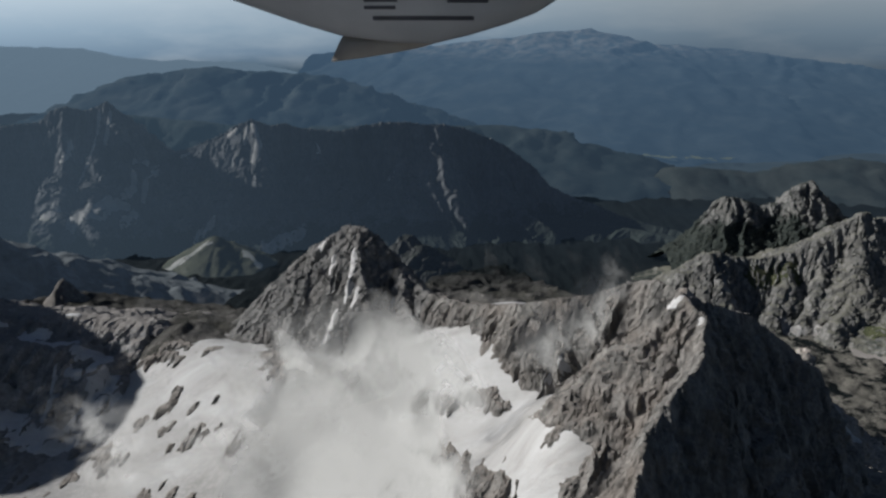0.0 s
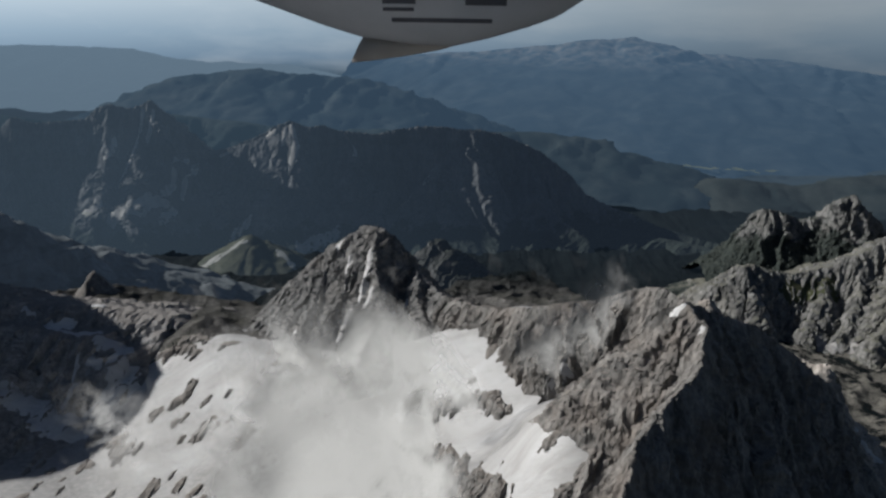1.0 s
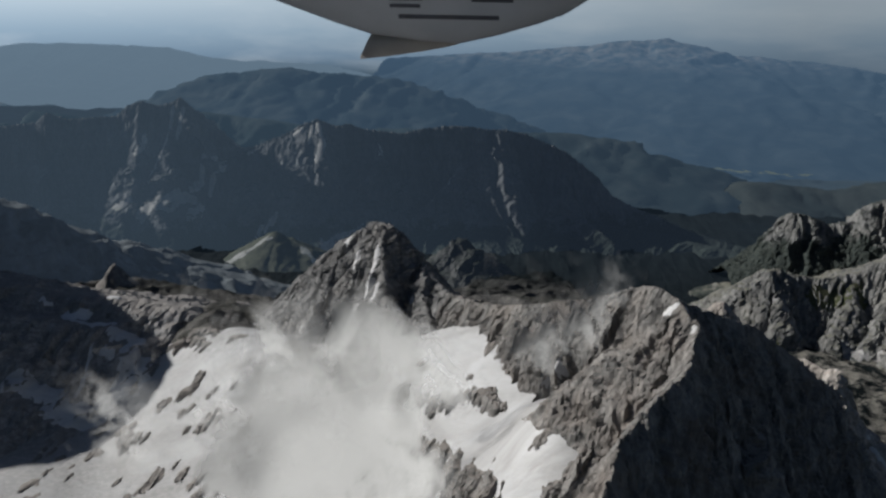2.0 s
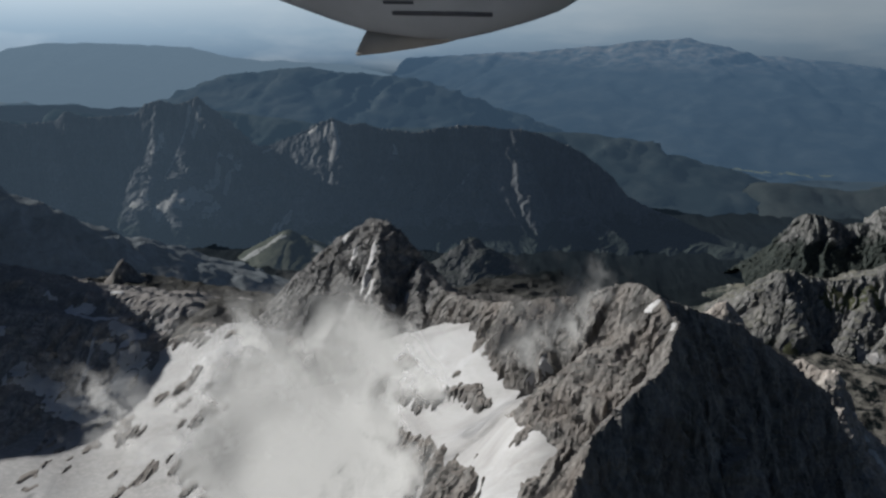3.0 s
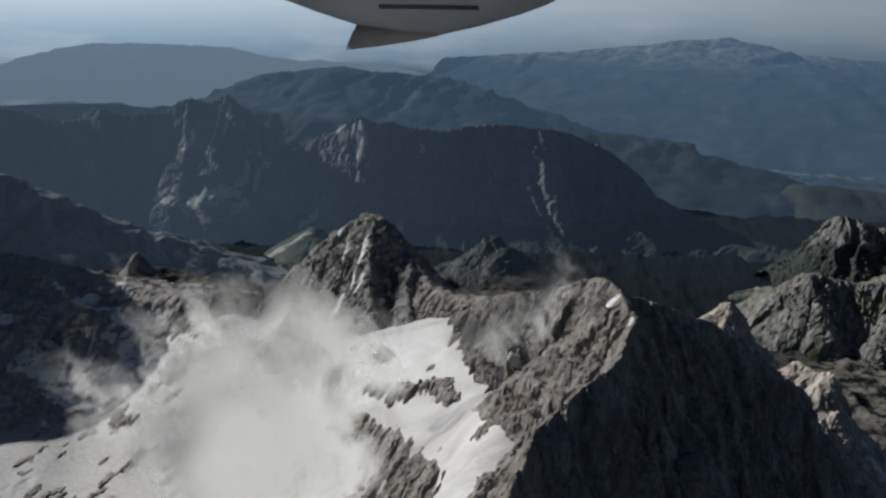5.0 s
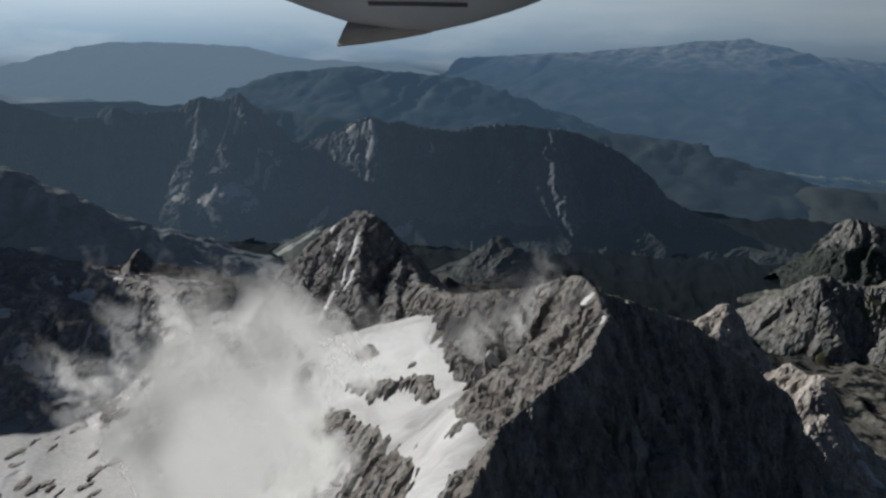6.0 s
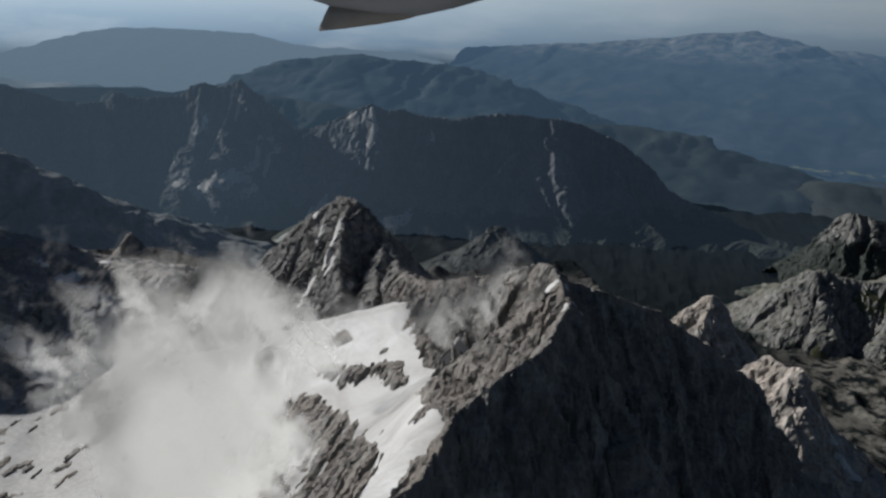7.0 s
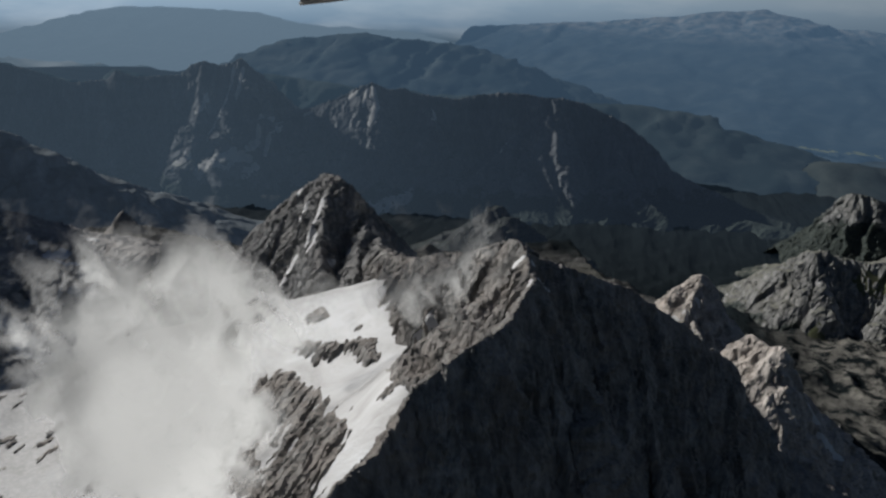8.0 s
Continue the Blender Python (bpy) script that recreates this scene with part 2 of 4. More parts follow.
ROCK_CRAG = rock_material("crag_limestone", (0.06, 0.063, 0.063), (0.23, 0.225, 0.215), (0.12, 0.118, 0.108), 0.5, (0.05, 0.055, 0.045), wooded=136.0)
SNOW = snow_material()
SNOW_CLEAN = snow_material("firn_patch", False)
GROUND = ground_material()


# ---- builders ----
def grid_object(name, x, y, z, keep, mat, parent=None, smooth=True):
    """One mesh from a grid of places (rows, columns), without the cells that touch a place not kept."""
    rows, cols = x.shape
    idx = np.arange(rows * cols).reshape(rows, cols)
    quads = np.stack([idx[:-1, :-1], idx[:-1, 1:], idx[1:, 1:], idx[1:, :-1]], axis=-1).reshape(-1, 4)
    if keep is not None:
        quads = quads[keep.ravel()[quads].all(axis=1)]
    used = np.unique(quads)
    back = np.zeros(rows * cols, np.int64)
    back[used] = np.arange(len(used))
    quads = back[quads]
    pts = np.stack([x.ravel(), y.ravel(), z.ravel()], axis=1)[used]
    me = bpy.data.meshes.new(name)
    me.vertices.add(len(pts))
    me.vertices.foreach_set("co", pts.ravel().astype(np.float32))
    me.loops.add(quads.size)
    me.loops.foreach_set("vertex_index", quads.ravel().astype(np.int32))
    me.polygons.add(len(quads))
    me.polygons.foreach_set("loop_start", (np.arange(len(quads)) * 4).astype(np.int32))
    me.polygons.foreach_set("use_smooth", np.full(len(quads), smooth))
    me.update(calc_edges=True)
    me.materials.append(mat)
    ob = new(name, me)
    ob.parent = parent
    return ob


def span(a, b, cell):
    return np.linspace(a, b, max(2, int(round((b - a) / cell)) + 1))


def blocks(p, size):
    """Angular blocks: every cell of a loose lattice tilts its own way."""
    w = p / size + 0.35 * np.stack([grad_noise(p / size * 0.9 + 3), grad_noise(p / size * 0.9 + 23), grad_noise(p / size * 0.9 + 43)], axis=1)
    i = np.floor(w).astype(np.int64)
    f = w - i - 0.5
    h = PERM[(PERM[(PERM[i[:, 0] & 255] + i[:, 1]) & 255] + i[:, 2]) & 255]
    return (GRAD[h] * f).sum(axis=1) * 1.2 + GRAD[h][:, 0] * 0.5


def roughen(x, y, z, amp, size, along=None, away=None, crest=0.35, block=0.0):
    """Ribs and gullies that fall from the crest, ledges and blocks: pushes a land form in and out along its own normals."""
    zx = np.gradient(z, axis=1) / np.gradient(x, axis=1)
    zy = np.gradient(z, axis=0) / np.gradient(y, axis=0)
    n = np.stack([-zx, -zy, np.ones_like(z)], axis=-1)
    n /= np.linalg.norm(n, axis=-1, keepdims=True)
    p = np.stack([x.ravel(), y.ravel(), z.ravel()], axis=1)
    if along is None:
        q = np.stack([0.93 * p[:, 0] - 0.37 * p[:, 1], 0 * p[:, 0], 0.14 * p[:, 1]], axis=1)
        fade = np.ones(len(p))
    else:
        q = np.stack([along.ravel() + 0.25 * away.ravel(), np.zeros(len(p)), away.ravel() * 0.11], axis=1)
        fade = crest + (1 - crest) * smoothstep(0, size * 0.6, away.ravel())
    q[:, 0] += fbm(p, size * 1.6, 3, 0.5) * size * (0.3 if along is None else 0.42)
    d = (ridged(q, size, 3, 0.55) - 0.8) * amp * fade
    q[:, 0] += fbm(p, size * 0.5, 3, 0.5) * size * 0.12
    d += (ridged(q * (1, 1, 1.4) + 40, size * 0.38, 2, 0.5) - 0.75) * amp * 0.36
    d += (ridged(q * (1, 1, 2.4) + 80, size * 0.15, 2, 0.5) - 0.75) * amp * 0.12
    d += fbm(p * (1, 1, 1.2), size * 0.7, 5, 0.58) * amp * 0.26
    if along is not None:
        d *= np.minimum(1, fade + 0.7 * crest)
    if block:
        pb = np.stack([q[:, 0], p[:, 1] * 0.35 + p[:, 0] * 0.2, p[:, 2] * 0.22], axis=1)
        d += blocks(pb, size * 0.4) * amp * 0.22 * block + blocks(pb + 31, size * 0.16) * amp * 0.13 * block
    d = d.reshape(z.shape) * np.clip(np.hypot(zx, zy) * 1.2, 0.25, 1)
    return x + n[..., 0] * d, y + n[..., 1] * d, z + n[..., 2] * d


SURFACE = {}


def mountain(name, ridges, box, cell, amp, size, mat, k=4.0, sink=10.0, bend=0.0, crest=0.35, block=0.0, smooth=True, mound=0.0):
    gx, gy = np.meshgrid(span(box[0], box[1], cell), span(box[2], box[3], cell))
    f = flat(gx.ravel(), gy.ravel(), 2)
    bx, by = (fbm(f, size * 2, 4) * bend, fbm(f + 60, size * 2, 4) * bend * 0.3) if bend else (0, 0)
    h, along, away = (a.reshape(gx.shape) for a in forms(ridges, f[:, 0] + bx, f[:, 1] + by, k))
    if mound:
        h = h + (fbm(f, 34, 4) * mound).reshape(h.shape)
    below = land(gx.ravel(), gy.ravel()).reshape(gx.shape)
    keep = h > below - sink
    x, y, z = roughen(gx, gy, h, amp, size, along, away, crest, block)
    ob = grid_object(name, x, y, z, keep, mat, None, smooth)
    SURFACE[ob.name] = (gx, gy, x, y, z)
    return ob


def line_distance(x, y, line):
    best = np.full_like(x, 1e9)
    for a, b in zip(line[:-1], line[1:]):
        d = (b[0] - a[0], b[1] - a[1])
        t = np.clip(((x - a[0]) * d[0] + (y - a[1]) * d[1]) / (d[0] ** 2 + d[1] ** 2), 0, 1)
        best = np.minimum(best, np.hypot(x - a[0] - t * d[0], y - a[1] - t * d[1]))
    return best


def blur(a, times):
    for _ in range(times):
        a = np.pad(a, 1, mode="edge")
        a = (a[1:-1, 1:-1] * 2 + a[:-2, 1:-1] + a[2:, 1:-1] + a[1:-1, :-2] + a[1:-1, 2:]) / 6
    return a


def snow_patch(host, line, width, ragged=1.0, thick=1.0, name="snow_patch", mat=None):
    """Old snow lying in a gully or hollow of a mountain, along a line in plan."""
    gx, gy, x, y, z = SURFACE[host.name]
    pad = width * 3
    lo = [min(p[i] for p in line) - pad for i in (0, 1)]
    hi = [max(p[i] for p in line) + pad for i in (0, 1)]
    c = np.where((gx[0] > lo[0]) & (gx[0] < hi[0]))[0]
    r = np.where((gy[:, 0] > lo[1]) & (gy[:, 0] < hi[1]))[0]
    s = np.s_[r[0]:r[-1] + 1, c[0]:c[-1] + 1]
    px, py, pz = blur(x[s], 6), blur(y[s], 6), blur(z[s], 6)
    edge = width - line_distance(gx[s], gy[s], line) + fbm(flat(gx[s].ravel(), gy[s].ravel(), 3), width * 1.6, 4).reshape(px.shape) * width * 0.55 * ragged
    zx, zy = np.gradient(pz, gx[0, 1] - gx[0, 0], axis=1), np.gradient(pz, gy[1, 0] - gy[0, 0], axis=0)
    up = np.clip(edge * 0.6, -2, thick) / np.sqrt(1 + zx * zx + zy * zy)
    return grid_object(name, px - zx * up, py - zy * up, pz + up, edge > -1.5, mat or SNOW_CLEAN, host)


def outcrop(line, width, rise, cell=0.7, label="grey rock outcrop breaking through the snow", lift=3.0):
    """Bedrock standing out of the snowfield along a line in plan."""
    pad = width * 1.6 + 3
    gx, gy = np.meshgrid(span(min(p[0] for p in line) - pad, max(p[0] for p in line) + pad, cell), span(min(p[1] for p in line) - pad, max(p[1] for p in line) + pad, cell))
    f = flat(gx.ravel(), gy.ravel(), 8)
    d = line_distance(gx, gy, line) + (fbm(f, width * 1.5, 4, 0.6) * width * 0.5).reshape(gx.shape)
    h = base_height(gx.ravel(), gy.ravel()).reshape(gx.shape) + lift + 0.55 * rise * (1 - (np.clip(d, 0, None) / width) ** 2)
    keep = d < width * 1.5
    x, y, z = roughen(gx, gy, h, 0.9 + rise * 0.18, 5.5)
    ob = grid_object("rock_outcrop", x, y, z, keep, ROCK, smooth=False)
    return tagged(ob, label, "rock", "rocks in the snowfield")


def land(x, y):
    """The ground with its hummocks."""
    h = base_height(x, y)
    p = flat(x, y)
    far = smoothstep(700, 1500, np.abs(x) + y)
    basin = (1 - smoothstep(60, 90, x)) * (1 - smoothstep(430, 500, y))
    return h + (ridged(p, 60, 5, 0.55) - 0.8) * (7 - 4.5 * basin - 1.5 * far) + fbm(p, 9, 3) * (0.8 - 0.4 * basin) * (1 - far)


# ---- the ground ----
def graded(a, b, c, d, fine, grow):
    """Steps: fine between b and c, growing outwards to a and d."""
    mid = list(span(b, c, fine))
    lo, hi, s = [b], [c], fine
    while lo[-1] > a:
        s *= grow
        lo.append(lo[-1] - s)
    s = fine
    while hi[-1] < d:
        s *= grow
        hi.append(hi[-1] + s)
    return np.array(lo[:0:-1] + mid + hi[1:])


gx, gy = np.meshgrid(graded(-5200, -460, 520, 5200, 2.2, 1.05), graded(-3000, 190, 760, 5200, 2.2, 1.035))
gz = land(gx.ravel(), gy.ravel()).reshape(gx.shape)
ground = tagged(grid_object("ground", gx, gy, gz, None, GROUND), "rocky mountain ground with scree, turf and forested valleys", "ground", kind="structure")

# ---- the near summit ----
near_ridges = [
    Ridge([(0, 130, 225), (30, 175, 275), (50, 200, 306), (59, 211, 311), (64, 226, 325), (73, 233, 330)], 2.8, 2.6, (900, 900), 0.8),
    Ridge([(73, 233, 330), (88, 251, 339), (94, 268, 348), (90, 281, 352.5), (84, 297, 352), (80, 309, 348)], 2.2, 2.6, (900, 900), 0.8),
    Ridge([(90, 281, 352), (106, 297, 343), (126, 309, 333), (148, 322, 316), (168, 332, 299), (180, 336, 280), (190, 338, 255), (215, 340, 205), (300, 330, 90)], 1.2, 2.3, (900, 900), 0.8),
]
near_ridges += [
    Ridge([(92, 276, 350), (112, 264, 316), (132, 252, 270), (150, 240, 215)], 1.8, 1.8, (900, 900)),
    Ridge([(80, 309, 348), (63, 319, 338.5), (47, 328, 333), (38, 340, 327), (26, 362, 318), (12, 390, 309), (-6, 420, 303)], 2.1, 0.9, (900, 400), 0.8),
]
# ribs that fall from the crest to the snow, and buttresses in the shaded cliff
ribs = random.Random(8)
crest = near_ridges[0].p[1:].tolist() + near_ridges[1].p[1:].tolist()
for a, b in zip(crest[:-1], crest[1:]):
    for f in (0.25, 0.75):
        x, y, z = (a[k] + (b[k] - a[k]) * f for k in range(3))
        turn, fall = ribs.uniform(2.3, 2.85), ribs.uniform(1.35, 1.7)
        near_ridges.append(Ridge([(x + d * math.cos(turn) + (d > 0) * ribs.uniform(-1, 1), y + d * math.sin(turn), z - 1 - fall * d) for d in (0, 9, 18, 30)], 3.2, 2.6, (900, 900), 0.5))
for x, y, z, turn, fall in ((30, 175, 275, -0.9, 2.2), (50, 200, 306, -0.8, 2.1), (66, 227, 325, -0.95, 2.15), (80, 241, 334, -0.75, 2.0), (94, 266, 347, -0.85, 2.0), (106, 297, 342, -0.8, 1.75), (126, 309, 332, -0.95, 1.85), (148, 322, 315, -0.85, 1.7), (166, 331, 300, -1.0, 1.75)):
    near_ridges.append(Ridge([(x + d * math.cos(turn) + (d > 0) * ribs.uniform(-3, 3), y + d * math.sin(turn), z - 2 - fall * d) for d in (0, 14, 30, 55, 90)], 2.8, 3.4, (900, 900), 0.5))
near = mountain("mountain_summit", near_ridges, (-80, 310, 120, 450), 0.55, 3.3, 10, ROCK, 1.2, 5.0, 1.5, crest=0.18, block=1.0, smooth=False)
tagged(near, "grey limestone summit with a lit ridge and a shaded cliff", "mountain")
snow_patch(near, [(86, 281), (91, 279)], 1.25, 0.8, 0.9)
snow_patch(near, [(98, 281), (96, 273), (93, 267)], 0.9, 0.6, 0.9)
snow_patch(near, [(52, 308), (50, 310)], 1.3, 0.8, 1.4)
snow_patch(near, [(45, 309), (44, 311)], 0.9, 0.8, 1.4)

# ---- the second peak ----
second_ridges = [
    Ridge([(-140, 505, 255), (-127, 500, 268), (-103, 488, 294), (-80, 482, 314), (-60, 478, 328), (-48, 472, 329), (-36, 466, 318), (-26, 460, 307), (-15, 448, 299), (-6, 420, 302)], 1.2, 1.3, (600, 600), 0.8),
    Ridge([(-52, 474, 328), (-50, 452, 313), (-44, 430, 299), (-38, 412, 288)], 1.4, 1.5, (600, 600), 0.8),
    Ridge([(-80, 482, 314), (-85, 460, 294), (-92, 435, 272)], 1.4, 1.4, (600, 600), 0.8),
    Ridge([(-103, 488, 294), (-115, 470, 272)], 1.4, 1.4, (600, 600), 0.8),
    Ridge([(-26, 460, 307), (-22, 430, 296), (-16, 405, 290)], 1.4, 1.4, (600, 600), 0.8),
]
second = mountain("mountain_peak", second_ridges, (-185, 30, 370, 580), 0.7, 2.7, 7.5, ROCK_GREY, 2.0, 5.0, 1.5, block=1.0, smooth=False)
tagged(second, "grey rock peak with snow-filled gullies behind the snowfield", "mountain")
for spot, wide in (([(-76, 478), (-73, 477)], 2.2), ([(-67, 466), (-68, 459)], 1.5), ([(-53, 460), (-53, 450), (-57, 440)], 1.7), ([(-49, 437), (-51, 431)], 1.6), ([(-36, 428), (-37, 424)], 1.2), ([(-64, 438), (-68, 428)], 1.6), ([(-98, 446), (-96, 440)], 1.6), ([(-28, 440), (-29, 436)], 1.1)):
    snow_patch(second, spot, wide, 0.7, 1.7)

# ---- rock towers behind the summit ----
tower_ridges = [
    Ridge([(168, 528, 218), (175, 545, 244), (181, 560, 259), (187, 572, 254), (196, 590, 228)], 1.15, 2.2, (200, 300), 1.5),
    Ridge([(156, 550, 234), (168, 556, 250), (181, 560, 258)], 1.5, 1.5, (200, 200), 1.5),
    Ridge([(176, 545, 236), (184, 510, 222), (190, 470, 236)], 1.4, 1.8, (120, 200), 1.0),
]
tower = mountain("rock_tower", tower_ridges, (110, 260, 440, 640), 0.9, 3.2, 11, ROCK_BEIGE, 2.0, 6.0, block=1.0, smooth=False)
tagged(tower, "sunlit grey rock tower with small snow patches", "rock tower")
tower2_ridges = [
    Ridge([(200, 388, 212), (205, 408, 244), (209, 424, 269), (204, 431, 266), (197, 440, 268), (190, 455, 252), (186, 472, 234)], 1.3, 2.2, (250, 300), 1.2),
    Ridge([(204, 430, 258), (222, 438, 240), (250, 442, 214), (290, 442, 184), (380, 440, 120)], 0.9, 1.1, (300, 300), 2.0),
]
tower2 = mountain("rock_tower", tower2_ridges, (130, 400, 350, 520), 0.9, 3.2, 10, ROCK_BEIGE, 2.0, 6.0, block=1.0, smooth=False)
tagged(tower2, "jagged sunlit rock tower on the ridge behind the summit", "rock tower")

for spot, wide in (([(164, 540), (172, 533)], 1.6), ([(168, 536), (178, 530)], 1.4), ([(172, 541), (173, 540)], 1.5), ([(178, 548), (180, 547)], 1.2), ([(156, 541), (166, 538)], 1.3)):
    snow_patch(tower, spot, wide, 0.8, 1.4)
snow_patch(tower2, [(226, 432), (234, 430)], 1.6)
snow_patch(tower2, [(236, 424), (246, 420)], 1.8)

# ---- the massif beyond the right-hand valley ----
massif_ridges = [
    Ridge([(335, 1095, 40), (353, 1092, 70), (366, 1090, 109), (380, 1088, 132), (396, 1090, 134), (417, 1092, 126), (450, 1090, 123), (497, 1090, 134), (527, 1090, 151), (565, 1090, 170), (582, 1090, 184), (594, 1090, 192), (611, 1092, 181), (650, 1095, 186), (720, 1110, 215), (900, 1150, 230)], 0.8, 1.9, (400, 160), 3),
]
massif_ridges += [
    Ridge([(594, 1092, 186), (575, 1050, 140), (550, 1010, 92), (512, 965, 66)], 1.2, 1.2, (200, 200), 4),
    Ridge([(388, 1090, 132), (392, 1062, 100), (400, 1040, 70)], 1.6, 1.6, (200, 200), 3), Ridge([(497, 1090, 132), (480, 1055, 98), (455, 1030, 66)], 1.4, 1.4, (200, 200), 3), Ridge([(540, 1090, 155), (528, 1052, 110), (500, 1020, 76)], 1.4, 1.4, (200, 200), 3),
    Ridge([(720, 1110, 210), (680, 1000, 140), (640, 900, 90)], 0.9, 0.9, (90, 90), 6),
]
massif = mountain("mountain_massif", massif_ridges, (260, 960, 780, 1300), 2.0, 5.6, 16, ROCK_PALE, 4.0, 14.0, 6.0, block=0.8, smooth=False)
tagged(massif, "pale limestone massif with grassy ledges beyond the valley", "mountain")
for spot, wide in (([(470, 1010), (500, 990)], 9), ([(390, 1060), (410, 1040)], 6), ([(600, 1000), (640, 960)], 10), ([(520, 930), (545, 900)], 9), ([(680, 980), (720, 960)], 9)):
    snow_patch(massif, spot, wide, 1.3, 0.6, "scree_fan", ROCK_EDGE)
for spot, wide in (([(440, 1075), (500, 1070)], 9), ([(560, 960), (600, 930)], 11), ([(450, 970), (480, 950)], 10), ([(640, 1040), (690, 1030)], 10), ([(380, 1020), (400, 1000)], 9)):
    snow_patch(massif, spot, wide, 1.3, 0.5, "meadow", MEADOW)
crag_ridges = [
    Ridge([(430, 1300, 90), (459, 1294, 135), (470, 1292, 170), (498, 1292, 168), (524, 1292, 154), (565, 1292, 161), (582, 1292, 178), (592, 1292, 192), (608, 1292, 198), (626, 1292, 180), (641, 1294, 161), (660, 1298, 132), (700, 1320, 90)], 1.2, 1.5, (300, 300), 2),
    Ridge([(608, 1292, 194), (590, 1262, 150), (560, 1240, 110)], 1.2, 1.2, (200, 200), 3),
    Ridge([(565, 1292, 160), (545, 1268, 130), (520, 1250, 100)], 1.1, 1.1, (200, 200), 3),
]
crag = mountain("rock_crag", crag_ridges, (380, 800, 1160, 1420), 1.9, 6.0, 18, ROCK_CRAG, 3.0, 14.0, 6.0, block=0.8, smooth=False)
tagged(crag, "pale rock crag rising from dark forest", "mountain")

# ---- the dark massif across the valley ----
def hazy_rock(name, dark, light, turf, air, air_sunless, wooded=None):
    """Limestone walls of the far distance, with blue haze painted in as emission, stronger on the sun's side."""
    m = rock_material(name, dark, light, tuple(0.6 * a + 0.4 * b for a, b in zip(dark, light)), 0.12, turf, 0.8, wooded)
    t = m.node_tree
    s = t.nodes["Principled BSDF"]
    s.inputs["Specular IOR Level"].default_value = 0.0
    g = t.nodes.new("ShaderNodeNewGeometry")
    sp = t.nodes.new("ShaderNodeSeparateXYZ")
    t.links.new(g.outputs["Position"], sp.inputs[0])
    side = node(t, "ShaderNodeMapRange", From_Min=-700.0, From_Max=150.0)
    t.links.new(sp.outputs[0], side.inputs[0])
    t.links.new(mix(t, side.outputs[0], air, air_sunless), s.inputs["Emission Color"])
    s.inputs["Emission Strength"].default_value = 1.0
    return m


ROCK_DARK = hazy_rock("far_rock_haze_glow", (0.05, 0.055, 0.061), (0.15, 0.152, 0.152), (0.04, 0.044, 0.042), (0.028, 0.043, 0.060), (0.0098, 0.0148, 0.0225), 70.0)
TALUS = hazy_rock("far_talus_haze_glow", (0.22, 0.22, 0.212), (0.36, 0.35, 0.33), (0.17, 0.17, 0.15), (0.028, 0.043, 0.060), (0.0098, 0.0148, 0.0225))
ROCK_MID = hazy_rock("shoulder_rock_haze_glow", (0.13, 0.147, 0.165), (0.22, 0.235, 0.25), (0.10, 0.11, 0.112), (0.0125, 0.0175, 0.0235), (0.006, 0.009, 0.013))
FAR_KNOLL = hazy_rock("knoll_rock_haze_glow", (0.034, 0.037, 0.038), (0.10, 0.10, 0.097), (0.036, 0.04, 0.034), (0.009, 0.013, 0.018), (0.0045, 0.0068, 0.0105))
FAR_TURF = hazy_rock("far_turf_haze_glow", (0.035, 0.04, 0.033), (0.085, 0.086, 0.07), (0.06, 0.063, 0.045), (0.018, 0.027, 0.037), (0.007, 0.011, 0.017))
dark_ridges = [
    Ridge([(-1400, 1440, 262), (-1239, 1459, 272), (-1158, 1471, 276), (-1087, 1482, 261), (-1005, 1494, 240), (-932, 1505, 249), (-906, 1509, 269), (-871, 1514, 257), (-776, 1529, 264), (-754, 1532, 284), (-727, 1536, 294), (-692, 1541, 286), (-669, 1545, 292), (-647, 1548, 303), (-623, 1552, 284), (-595, 1556, 258), (-565, 1560, 225), (-545, 1562, 200), (-496, 1568, 209), (-436, 1580, 236), (-414, 1582, 252), (-384, 1587, 264), (-343, 1593, 250), (-314, 1598, 255), (-297, 1600, 246), (-263, 1606, 242), (-216, 1613, 236)], 1.0, 3.6, (260, 3000), 0.6),
]
dark_ridges += [
    Ridge([(-216, 1613, 236), (-172, 1619, 246), (-126, 1626, 252), (-70, 1635, 252), (-35, 1640, 246), (-2, 1645, 247), (44, 1652, 238), (127, 1664, 203), (188, 1673, 155), (232, 1680, 110), (287, 1670, 84), (374, 1620, 58), (477, 1560, 40), (560, 1480, 20)], 0.9, 3.2, (250, 3000), 0.6),
]
dark_ridges.append(Ridge([(-1400, 1380, 110), (-1008, 1440, 92), (-839, 1462, 90), (-700, 1475, 84), (-560, 1500, 72), (-420, 1520, 72), (-295, 1540, 66), (-160, 1556, 74), (-40, 1570, 80), (60, 1590, 72), (200, 1610, 64), (330, 1600, 50), (520, 1500, 30)], 2.0, 0.55, (400, 400), 6))
